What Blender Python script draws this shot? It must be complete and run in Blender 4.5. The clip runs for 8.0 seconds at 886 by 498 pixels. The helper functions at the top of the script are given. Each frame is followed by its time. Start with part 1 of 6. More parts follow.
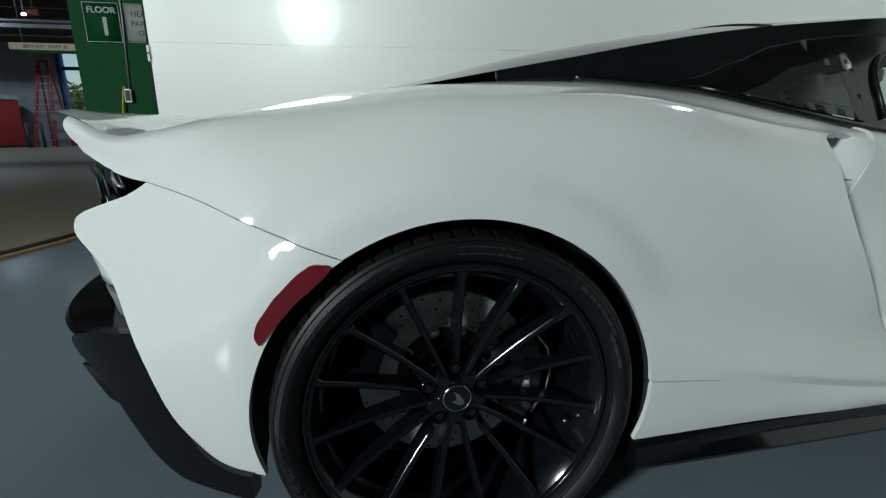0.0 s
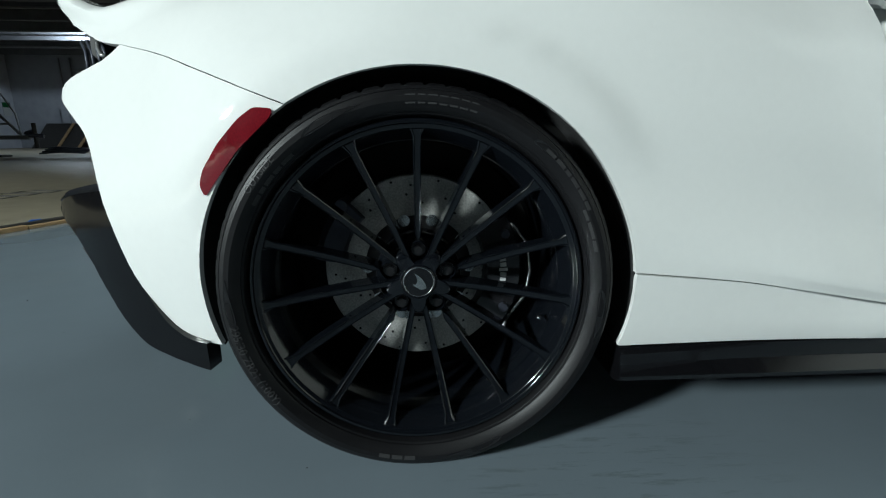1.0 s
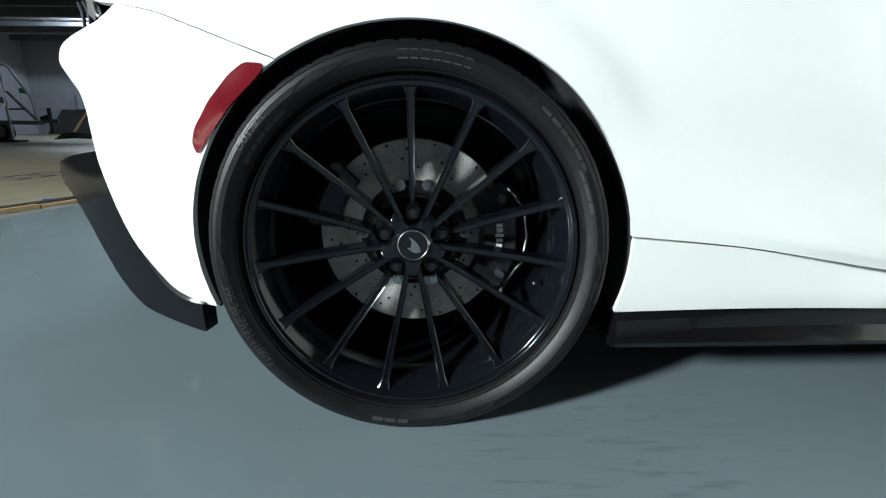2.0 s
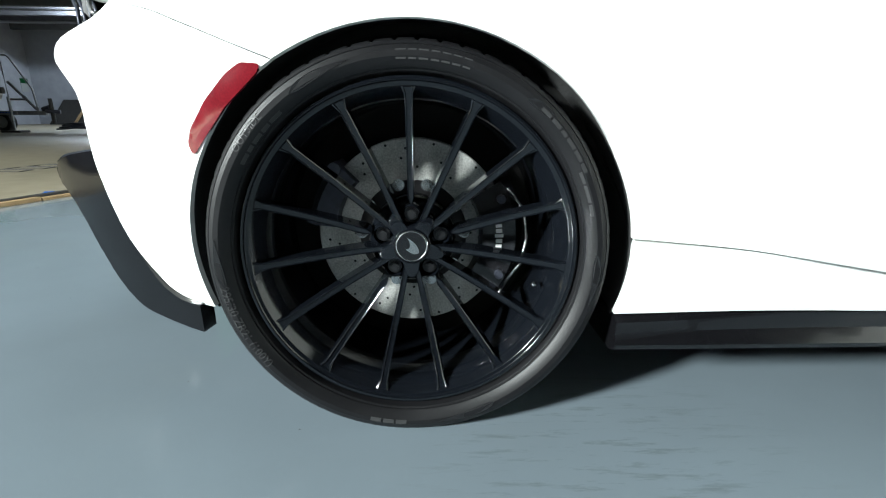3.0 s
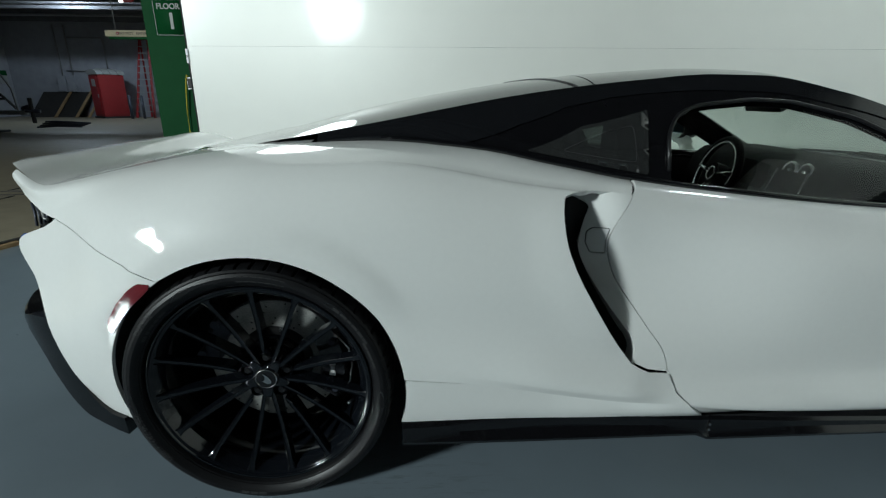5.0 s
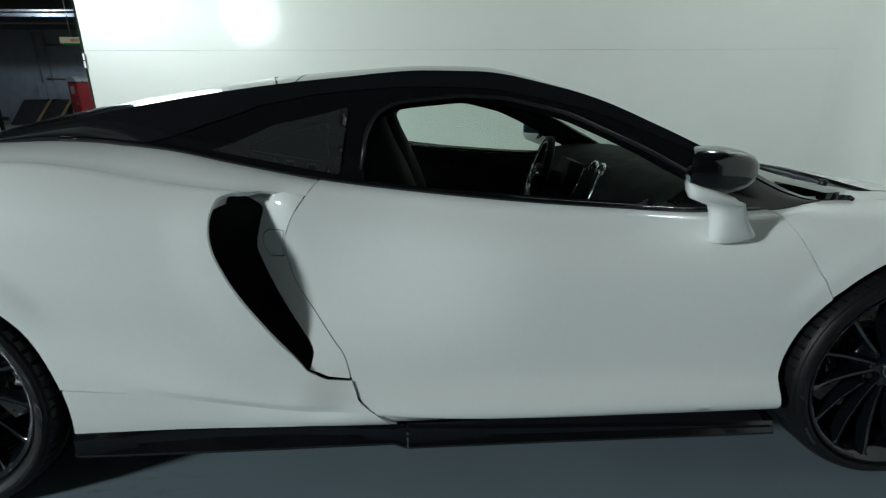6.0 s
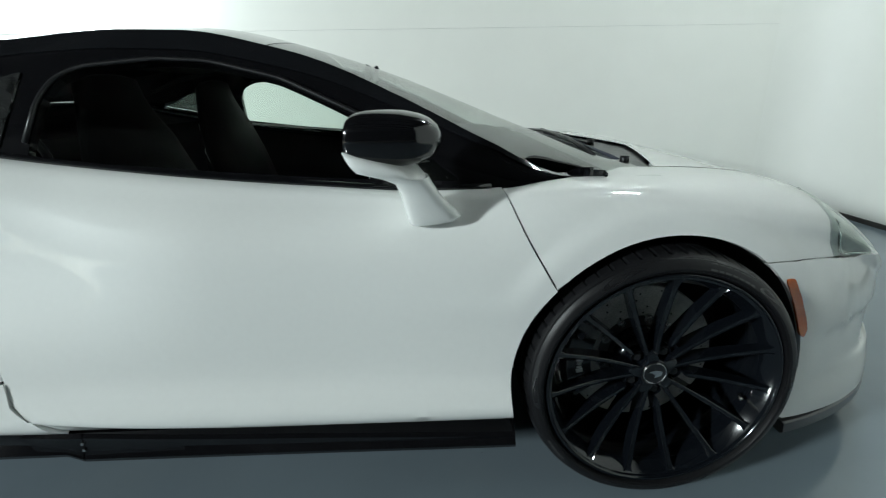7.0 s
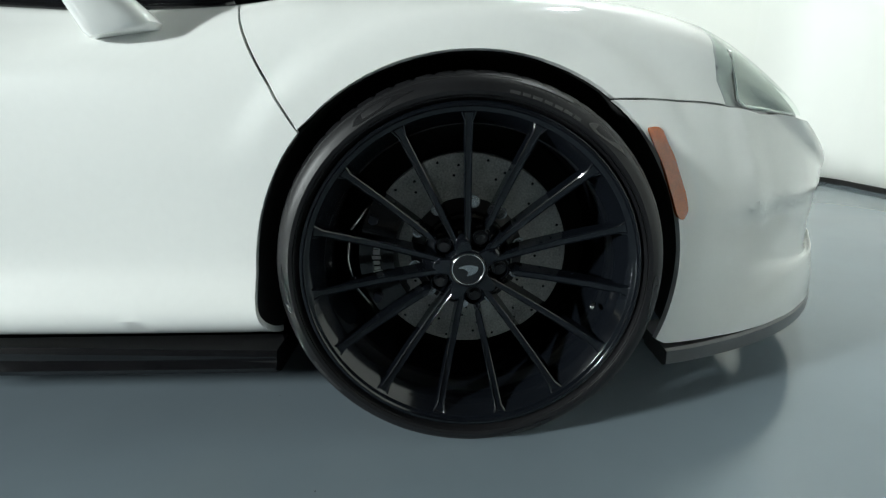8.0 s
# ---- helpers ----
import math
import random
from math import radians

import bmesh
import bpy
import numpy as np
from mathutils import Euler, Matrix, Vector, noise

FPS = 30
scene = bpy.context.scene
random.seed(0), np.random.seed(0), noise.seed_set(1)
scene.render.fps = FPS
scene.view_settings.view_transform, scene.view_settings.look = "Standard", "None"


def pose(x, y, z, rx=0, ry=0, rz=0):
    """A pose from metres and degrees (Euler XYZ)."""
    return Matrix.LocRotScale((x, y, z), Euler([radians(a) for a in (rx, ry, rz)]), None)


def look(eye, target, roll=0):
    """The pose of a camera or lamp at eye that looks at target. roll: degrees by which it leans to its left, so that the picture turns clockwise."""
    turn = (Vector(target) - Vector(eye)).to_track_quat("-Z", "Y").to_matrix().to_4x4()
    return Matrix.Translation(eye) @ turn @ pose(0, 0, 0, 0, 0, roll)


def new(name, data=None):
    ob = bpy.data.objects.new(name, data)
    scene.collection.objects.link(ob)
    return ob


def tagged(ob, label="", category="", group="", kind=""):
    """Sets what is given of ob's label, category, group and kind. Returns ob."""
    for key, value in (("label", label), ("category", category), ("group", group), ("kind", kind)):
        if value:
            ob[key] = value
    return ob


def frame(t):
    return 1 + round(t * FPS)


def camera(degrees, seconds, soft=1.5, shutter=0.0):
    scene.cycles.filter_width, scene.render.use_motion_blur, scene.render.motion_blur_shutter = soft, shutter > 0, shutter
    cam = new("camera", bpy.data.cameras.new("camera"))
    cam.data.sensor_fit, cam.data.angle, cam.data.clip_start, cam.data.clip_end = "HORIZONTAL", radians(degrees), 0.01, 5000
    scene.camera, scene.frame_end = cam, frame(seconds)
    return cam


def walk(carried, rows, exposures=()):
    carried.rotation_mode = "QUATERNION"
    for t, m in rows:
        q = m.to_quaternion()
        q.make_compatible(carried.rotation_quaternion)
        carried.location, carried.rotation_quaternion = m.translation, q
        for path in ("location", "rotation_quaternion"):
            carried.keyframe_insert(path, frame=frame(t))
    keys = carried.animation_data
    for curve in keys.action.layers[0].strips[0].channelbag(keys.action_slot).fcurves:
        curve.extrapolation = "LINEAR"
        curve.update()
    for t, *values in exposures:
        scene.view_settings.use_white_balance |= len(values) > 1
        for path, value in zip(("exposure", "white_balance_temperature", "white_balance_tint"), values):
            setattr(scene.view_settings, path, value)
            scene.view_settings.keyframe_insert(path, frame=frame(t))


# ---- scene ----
cam = camera(86.0, 8.0, soft=1.15, shutter=0.12)
PATH = [
    (0, (-0.195, -1.727, 0.879), (0.188, 0.171, 0.379), -0.0),
    (0.5, (-0.083, -1.752, 0.686), (0.087, 0.186, 0.224), -0.1),
    (1, (0.0, -1.76, 0.62), (0.104, 0.182, 0.155), -0.0),
    (1.5, (0.031, -1.765, 0.591), (0.099, 0.173, 0.1), 0.1),
    (1.7, (0.027, -1.765, 0.578), (0.094, 0.169, 0.074), 0.2),
    (2.8, (0.041, -1.758, 0.567), (0.076, 0.174, 0.052), 0.2),
    (3, (0.036, -1.754, 0.588), (0.087, 0.17, 0.042), 0.3),
    (3.5, (0.043, -1.754, 0.592), (0.082, 0.188, 0.115), 0.4),
    (4, (0.092, -1.832, 0.759), (0.109, 0.114, 0.296), -0.0),
    (4.2, (0.12, -1.88, 0.902), (0.153, 0.047, 0.367), -0.0),
    (5.3, (0.678, -2.09, 1.105), (0.766, -0.189, 0.491), 0.4),
    (5.5, (0.875, -2.088, 1.095), (0.951, -0.182, 0.494), 0.1),
    (6, (1.31, -2.059, 1.082), (1.398, -0.151, 0.488), -0.1),
    (6.5, (1.695, -2.025, 1.067), (1.789, -0.115, 0.482), -0.1),
    (6.7, (1.85, -1.989, 1.028), (1.919, -0.081, 0.433), -0.4),
    (7, (2.123, -1.922, 1.007), (2.168, -0.023, 0.381), -0.6),
    (7.2, (2.243, -1.873, 0.958), (2.285, 0.025, 0.327), -0.7),
    (7.5, (2.47, -1.766, 0.818), (2.481, 0.138, 0.205), -0.9),
    (8, (2.644, -1.699, 0.615), (2.613, 0.213, 0.03), -1.0),
]
EXPOSURES = [(0.0, -0.52, 6200, 2), (0.5, -0.2, 6200, 2), (1.0, 0.2, 6250, 3), (1.7, 0.68, 6300, 4), (2.8, 1.6, 6450, 6), (3.6, 1.65, 6450, 6), (4.0, 0.80, 6450, 7), (4.2, 0.5, 6400, 7), (5.3, -0.46, 6200, 2), (5.6, -0.44, 6200, 2),
             (6.5, -0.32, 6200, 2), (7.0, 0.2, 6250, 4), (7.5, 0.40, 6400, 5), (8.0, 0.80, 6450, 6)]
walk(cam, [(t, look(eye, target, roll)) for t, eye, target, roll in PATH], EXPOSURES)

# ---- world and lights ----
world = bpy.data.worlds.new("world")
scene.world = world
world.use_nodes = True
wn = world.node_tree.nodes
sky = wn.new("ShaderNodeTexSky")
sky.sky_type, sky.sun_disc = "NISHITA", False
sky.sun_elevation, sky.sun_rotation = radians(60), radians(150)
wn["Background"].inputs["Strength"].default_value = 0.12
world.node_tree.links.new(sky.outputs[0], wn["Background"].inputs["Color"])
sun_data = bpy.data.lights.new("sun", "SUN")
sun_data.energy, sun_data.angle = 3.0, radians(0.5)
sun = new("sun", sun_data)
sun.matrix_world = look((0, 0, 60), (-14, 26, 0))


def lamp(name, kind, m, power, size, color=(1, 1, 1), spread=180):
    data = bpy.data.lights.new(name, kind)
    data.energy, data.color = power, color
    if kind == "AREA":
        data.shape, data.size, data.spread = "DISK", size, radians(spread)
    else:
        data.shadow_soft_size = size
        if kind == "SPOT":
            data.spot_size, data.spot_blend = radians(spread), 0.5
    ob = new(name, data)
    ob.matrix_world = m
    return ob


COOL = (0.94, 1.0, 1.0)
WORK_LAMP, FLOOD = (-0.585, 1.5, 1.95), (-8.3, -6.7, 4.0)
lamp("work_lamp", "POINT", pose(*WORK_LAMP), 34, 0.31, COOL)
lamp("flood_light", "SPOT", look(FLOOD, (1.6, -0.4, 0.3)), 4900, 0.50, COOL, 134)
# unseen fill lamp, added to brighten the right end of the back wall
lamp("wall_fill_light", "POINT", pose(4.4, 1.1, 4.5), 125, 0.15, COOL)
for x, y, z, power in ((-13.5, 19.0, 4.71, 360), (-8.0, 19.0, 4.71, 250), (-1.3, 12.5, 4.3, 140)):
    lamp("garage_light", "POINT", pose(x, y, z), power, 0.06, (0.74, 0.86, 1.0))


# ---- materials ----
def material(name, color, rough=0.5, metal=0.0, coat=0.0, grain=0.0, scale=40.0, bump=0.0, bump_scale=200.0, color2=None, emit=0.0):
    m = bpy.data.materials.new(name)
    m.use_nodes = True
    n, l = m.node_tree.nodes, m.node_tree.links
    b = n["Principled BSDF"]
    b.inputs["Base Color"].default_value = (*color, 1)
    b.inputs["Roughness"].default_value = rough
    b.inputs["Metallic"].default_value = metal
    b.inputs["Coat Weight"].default_value = coat
    b.inputs["Coat Roughness"].default_value = 0.04
    if emit:
        b.inputs["Emission Color"].default_value = (*color, 1)
        b.inputs["Emission Strength"].default_value = emit
    if grain or bump:
        tc = n.new("ShaderNodeTexCoord")
    if grain:
        t1, t2 = n.new("ShaderNodeTexNoise"), n.new("ShaderNodeTexNoise")
        t1.inputs["Scale"].default_value, t2.inputs["Scale"].default_value = scale, scale / 14
        t1.inputs["Detail"].default_value = t2.inputs["Detail"].default_value = 6
        add = n.new("ShaderNodeMath")
        mixf = n.new("ShaderNodeMath")
        mixf.operation, mixf.inputs[1].default_value = "MULTIPLY", 0.5
        l.new(tc.outputs["Object"], t1.inputs["Vector"])
        l.new(tc.outputs["Object"], t2.inputs["Vector"])
        l.new(t1.outputs["Fac"], add.inputs[0])
        l.new(t2.outputs["Fac"], add.inputs[1])
        l.new(add.outputs[0], mixf.inputs[0])
        ramp = n.new("ShaderNodeValToRGB")
        c2 = color2 or tuple(min(1, c * (1 + grain)) for c in color)
        c1 = color if color2 else tuple(c * (1 - grain) for c in color)
        ramp.color_ramp.elements[0].position, ramp.color_ramp.elements[1].position = 0.35, 0.65
        ramp.color_ramp.elements[0].color, ramp.color_ramp.elements[1].color = (*c1, 1), (*c2, 1)
        l.new(mixf.outputs[0], ramp.inputs[0])
        l.new(ramp.outputs[0], b.inputs["Base Color"])
        rr = n.new("ShaderNodeMapRange")
        rr.inputs["To Min"].default_value, rr.inputs["To Max"].default_value = rough * 0.8, min(1, rough * 1.25)
        l.new(t2.outputs["Fac"], rr.inputs["Value"])
        l.new(rr.outputs[0], b.inputs["Roughness"])
    if bump:
        t3, bp = n.new("ShaderNodeTexNoise"), n.new("ShaderNodeBump")
        t3.inputs["Scale"].default_value, bp.inputs["Strength"].default_value = bump_scale, bump
        bp.inputs["Distance"].default_value = 0.01
        l.new(tc.outputs["Object"], t3.inputs["Vector"])
        l.new(t3.outputs["Fac"], bp.inputs["Height"])
        l.new(bp.outputs[0], b.inputs["Normal"])
    return m


def pane(name, tint, gloss=0.06, haze=0.0):
    m = bpy.data.materials.new(name)
    m.use_nodes = True
    n, l = m.node_tree.nodes, m.node_tree.links
    n.remove(n["Principled BSDF"])
    a, b, mix, fr, p5, sc = (n.new("ShaderNode" + k) for k in ("BsdfTransparent", "BsdfGlossy", "MixShader", "LayerWeight", "Math", "Math"))
    a.inputs[0].default_value = (*tint, 1)
    b.inputs["Roughness"].default_value = 0.02
    fr.inputs[0].default_value = 0.5
    p5.operation, p5.inputs[1].default_value = "POWER", 5.0
    sc.operation, sc.inputs[1].default_value, sc.inputs[2].default_value = "MULTIPLY_ADD", 0.93, gloss
    l.new(fr.outputs["Facing"], p5.inputs[0])
    l.new(p5.outputs[0], sc.inputs[0])
    l.new(sc.outputs[0], mix.inputs[0])
    l.new(a.outputs[0], mix.inputs[1])
    l.new(b.outputs[0], mix.inputs[2])
    # even grey mixed into the pane in place of a pale reflection
    if haze:
        haze_grey, veil = n.new("ShaderNodeBsdfDiffuse"), n.new("ShaderNodeMixShader")
        haze_grey.inputs[0].default_value, veil.inputs[0].default_value = (0.5, 0.52, 0.52, 1), haze
        l.new(mix.outputs[0], veil.inputs[1])
        l.new(haze_grey.outputs[0], veil.inputs[2])
        mix = veil
    l.new(mix.outputs[0], n["Material Output"].inputs["Surface"])
    return m


PAINT = material("white_pearl_paint", (0.80, 0.81, 0.79), 0.5, coat=1.0, grain=0.012, scale=900)
PAINT.node_tree.nodes["Principled BSDF"].inputs["Specular IOR Level"].default_value = 0.15
GLOSS_BLACK = material("gloss_black", (0.005, 0.005, 0.006), 0.10, coat=0.3)
SATIN_BLACK = material("satin_black", (0.007, 0.007, 0.008), 0.35, grain=0.15, scale=300)
RIM_BLACK = material("black_wheel_lacquer", (0.004, 0.005, 0.007), 0.11, coat=0.2)
RUBBER = material("tyre_rubber", (0.007, 0.007, 0.008), 0.42, grain=0.2, scale=120, bump=0.05, bump_scale=500)
RUBBER.node_tree.nodes["Principled BSDF"].inputs["Specular IOR Level"].default_value = 0.30
RUBBER_GLOSS = material("polished_rubber", (0.012, 0.012, 0.013), 0.22, grain=0.1, scale=90)
RUBBER_MARK = material("tyre_mark", (0.030, 0.030, 0.031), 0.5)
LINER = material("wheel_arch_felt", (0.022, 0.022, 0.023), 0.9, grain=0.8, scale=250, bump=0.5, bump_scale=400)
# near-black: shade put into colour in hollows, and black trim
SHADE_AND_TRIM_BLACK = material("shade_and_trim_black", (0.004, 0.004, 0.004), 0.8)
DISC = material("brake_disc_ceramic", (0.48, 0.48, 0.46), 0.5, metal=0.3, grain=0.45, scale=260)
STEEL = material("bright_steel", (0.6, 0.6, 0.6), 0.25, metal=1.0)
CALIPER = material("caliper_black", (0.012, 0.012, 0.014), 0.25, coat=0.4)
GREY_METAL = material("grey_cast_metal", (0.05, 0.055, 0.075), 0.45, metal=0.3, grain=0.2, scale=80)
WHITE_MARK = material("white_marking", (0.75, 0.75, 0.75), 0.5)
RED_LENS = material("red_reflector", (0.15, 0.006, 0.012), 0.15, coat=0.8, grain=0.2, scale=300)
AMBER_LENS = material("amber_reflector", (0.45, 0.10, 0.012), 0.2, coat=0.8, grain=0.2, scale=300)
CLEAR = pane("clear_glass", (0.90, 0.96, 0.92))
# the grey veil stands in for reflections on the quarter windows
TINT = pane("tinted_glass", (0.05, 0.06, 0.055), 0.09, haze=0.045)
WING_BLACK = material("black_moulding", (0.004, 0.004, 0.005), 0.14)
ROOF_BLACK = material("black_roof_paint", (0.008, 0.0085, 0.010), 0.12, coat=0.35)
LEATHER = material("black_leather", (0.0022, 0.0022, 0.0024), 0.62, grain=0.2, scale=200)
LEATHER.node_tree.nodes["Principled BSDF"].inputs["Specular IOR Level"].default_value = 0.07
SPLITTER = material("dark_grey_splitter", (0.05, 0.052, 0.055), 0.3, coat=0.3, grain=0.1, scale=200)
GREY_INSERT = material("grey_insert", (0.22, 0.225, 0.23), 0.4, grain=0.05, scale=200)
LAMP_SILVER = material("lamp_reflector", (0.36, 0.36, 0.36), 0.35, metal=0.8)
EPOXY = material("grey_blue_epoxy", (0.182, 0.224, 0.256), 0.12, grain=0.06, scale=3.0, bump=0.02, bump_scale=6)
CONCRETE = material("tan_concrete", (0.24, 0.21, 0.15), 0.55, grain=0.15, scale=5, bump=0.05, bump_scale=60)
WALL_WHITE = material("white_wall_paint", (0.82, 0.825, 0.78), 0.30, grain=0.015, scale=4, bump=0.02, bump_scale=90)
WALL_PLAIN = material("white_wall_matt", (0.80, 0.805, 0.765), 0.55, grain=0.015, scale=4, bump=0.02, bump_scale=90)
BLOCK_WALL = material("grey_block_wall", (0.30, 0.31, 0.34), 0.8, grain=0.12, scale=3, bump=0.1, bump_scale=30)
GREEN = material("green_paint", (0.006, 0.062, 0.018), 0.6, grain=0.1, scale=4, bump=0.05, bump_scale=40)
GREEN.node_tree.nodes["Principled BSDF"].inputs["Specular IOR Level"].default_value = 0.1
CEIL = material("raw_concrete_ceiling", (0.14, 0.14, 0.15), 0.85, grain=0.2, scale=3)
# dark tone for unseen surfaces round the bay, to cut fill and reflections
DARK_SURROUND = material("dark_unseen_surround", (0.030, 0.030, 0.032), 0.9, grain=0.2, scale=3)
PIPE = material("pipe_paint", (0.28, 0.28, 0.28), 0.4, metal=0.3)
SIGN_WHITE = material("sign_white", (0.32, 0.33, 0.32), 0.5)
SIGN_CREAM = material("sign_cream", (0.42, 0.36, 0.24), 0.5)
RED = material("red_plastic", (0.30, 0.012, 0.016), 0.45, grain=0.1, scale=10)
WOOD = material("raw_timber", (0.30, 0.20, 0.10), 0.7, grain=0.25, scale=14)
DARK_BOARD = material("dark_board", (0.03, 0.028, 0.026), 0.6, grain=0.2, scale=10)
BLUE = material("blue_rag", (0.01, 0.10, 0.42), 0.7, grain=0.2, scale=60)
GALV = material("galvanised_steel", (0.35, 0.36, 0.37), 0.45, metal=0.6, grain=0.15, scale=30)
HULL = material("boat_hull", (0.6, 0.6, 0.58), 0.3, coat=0.3)
YELLOW = material("yellow_cord", (0.45, 0.38, 0.02), 0.6)


def floor_wear(m):
    """Dark tyre scuffs by the wheel, scattered specks and faint mottling on the painted floor."""
    n, l = m.node_tree.nodes, m.node_tree.links
    b = n["Principled BSDF"]
    tc = n.new("ShaderNodeTexCoord")

    def math_node(op, a, v, clamp=False):
        k = n.new("ShaderNodeMath")
        k.operation, k.use_clamp = op, clamp
        l.new(a, k.inputs[0])
        if isinstance(v, (int, float)):
            k.inputs[1].default_value = v
        else:
            l.new(v, k.inputs[1])
        return k.outputs[0]

    def over(fac, color):
        old = b.inputs["Base Color"].links[0].from_socket
        mix = n.new("ShaderNodeMix")
        mix.data_type = "RGBA"
        mix.inputs[7].default_value = (*color, 1)
        l.new(fac, mix.inputs[0])
        l.new(old, mix.inputs[6])
        l.new(mix.outputs[2], b.inputs["Base Color"])
    # mottling
    big = n.new("ShaderNodeTexNoise")
    big.inputs["Scale"].default_value, big.inputs["Detail"].default_value, big.inputs["Roughness"].default_value = 1.1, 9, 0.62
    l.new(tc.outputs["Object"], big.inputs["Vector"])
    over(math_node("MULTIPLY", math_node("SUBTRACT", big.outputs["Fac"], 0.52, clamp=True), 1.6), (0.22, 0.25, 0.26))
    # scuffs
    mp = n.new("ShaderNodeMapping")
    mp.inputs["Scale"].default_value, mp.inputs["Rotation"].default_value = (7, 46, 1), (0, 0, radians(8))
    st = n.new("ShaderNodeTexNoise")
    st.inputs["Scale"].default_value, st.inputs["Detail"].default_value, st.inputs["Roughness"].default_value = 1.0, 8, 0.7
    l.new(tc.outputs["Object"], mp.inputs["Vector"])
    l.new(mp.outputs[0], st.inputs["Vector"])
    dist = n.new("ShaderNodeVectorMath")
    dist.operation, dist.inputs[1].default_value = "DISTANCE", (0.34, -1.04, 0)
    l.new(tc.outputs["Object"], dist.inputs[0])
    near = n.new("ShaderNodeMapRange")
    near.inputs["From Min"].default_value, near.inputs["From Max"].default_value = 0.42, 0.08
    l.new(dist.outputs["Value"], near.inputs["Value"])
    streak = math_node("MULTIPLY", math_node("SUBTRACT", st.outputs["Fac"], 0.53, clamp=True), 6.0, clamp=True)
    over(math_node("MULTIPLY", math_node("MULTIPLY", streak, near.outputs[0]), 0.5), (0.045, 0.05, 0.05))
    # specks
    for scale, size, color in ((4.0, 0.014, (0.03, 0.03, 0.03)), (3.1, 0.013, (0.45, 0.45, 0.42)), (9.0, 0.016, (0.07, 0.08, 0.08))):
        vo = n.new("ShaderNodeTexVoronoi")
        vo.inputs["Scale"].default_value = scale
        l.new(tc.outputs["Object"], vo.inputs["Vector"])
        over(math_node("LESS_THAN", vo.outputs["Distance"], size), color)


floor_wear(EPOXY)
wall_gloss = WALL_WHITE.node_tree.nodes["Principled BSDF"]
wall_gloss.inputs["Coat Weight"].default_value, wall_gloss.inputs["Coat Roughness"].default_value = 0.9, 0.09


# ---- helpers ----
def part(name, bm, mat, parent=None, label="", smooth=True, flat_angle=None):
    me = bpy.data.meshes.new(name)
    bm.normal_update()
    bm.to_mesh(me)
    bm.free()
    me.materials.append(mat)
    me.polygons.foreach_set("use_smooth", [smooth] * len(me.polygons))
    if smooth and flat_angle:
        me.set_sharp_from_angle(angle=radians(flat_angle))
    ob = new(name, me)
    ob.parent = parent
    if label:
        ob["label"] = label
    return ob


def thing(name, label, category, x=0, y=0, z=0, group="", kind=""):
    ob = new(name)
    ob.matrix_world = pose(x, y, z)
    return tagged(ob, label, category, group, kind)


def spl(pts):
    """A smooth curve through (x, value) pairs, monotone between them."""
    xs, ys = (np.array(c, float) for c in zip(*pts))
    h, d = np.diff(xs), np.diff(ys) / np.diff(xs)
    m = np.zeros(len(xs))
    m[0], m[-1] = d[0], d[-1]
    for i in range(1, len(xs) - 1):
        if d[i - 1] * d[i] > 0:
            w1, w2 = 2 * h[i] + h[i - 1], h[i] + 2 * h[i - 1]
            m[i] = (w1 + w2) / (w1 / d[i - 1] + w2 / d[i])

    def at(x):
        x = min(max(x, xs[0]), xs[-1])
        i = min(max(int(np.searchsorted(xs, x)) - 1, 0), len(xs) - 2)
        t = (x - xs[i]) / h[i]
        return float(ys[i] * (1 + 2 * t) * (1 - t) ** 2 + h[i] * m[i] * t * (1 - t) ** 2 + ys[i + 1] * t * t * (3 - 2 * t) + h[i] * m[i + 1] * t * t * (t - 1))

    return at


def box(bm, x0, x1, y0, y1, z0, z1, bevel=0.0):
    made = bmesh.ops.create_cube(bm, size=1, matrix=Matrix.Translation(((x0 + x1) / 2, (y0 + y1) / 2, (z0 + z1) / 2)) @ Matrix.Diagonal((x1 - x0, y1 - y0, z1 - z0, 1)))
    if bevel:
        edges = list({e for v in made["verts"] for e in v.link_edges})
        bmesh.ops.bevel(bm, geom=edges, offset=bevel, segments=2, affect="EDGES", clamp_overlap=True)
    return made["verts"]


def a_box(*args, **kw):
    bm = bmesh.new()
    box(bm, *args, **kw)
    return bm


def tube(bm, a, b, r, seg=12, r2=None):
    a, b = Vector(a), Vector(b)
    q = (b - a).to_track_quat("Z", "Y").to_matrix().to_4x4()
    bmesh.ops.create_cone(bm, cap_ends=True, segments=seg, radius1=r, radius2=r if r2 is None else r2, depth=(b - a).length, matrix=Matrix.Translation((a + b) / 2) @ q)


def path_tube(bm, pts, r, seg=10, closed=False):
    """A round bar along points, with no breaks at the bends."""
    pts = [Vector(p) for p in pts]
    rings = []
    for i, p in enumerate(pts):
        nxt = pts[(i + 1) % len(pts)] if closed or i + 1 < len(pts) else p
        prv = pts[i - 1] if closed or i else p
        q = (nxt - prv).to_track_quat("Z", "Y").to_matrix()
        rings.append([bm.verts.new(p + q @ Vector((r * math.cos(a), r * math.sin(a), 0))) for a in (2 * math.pi * k / seg for k in range(seg))])
    pairs = list(zip(rings, rings[1:])) + ([(rings[-1], rings[0])] if closed else [])
    for a, b in pairs:
        for k in range(seg):
            bm.faces.new((a[k], a[(k + 1) % seg], b[(k + 1) % seg], b[k]))
    if not closed:
        bm.faces.new(rings[0][::-1])
        bm.faces.new(rings[-1])


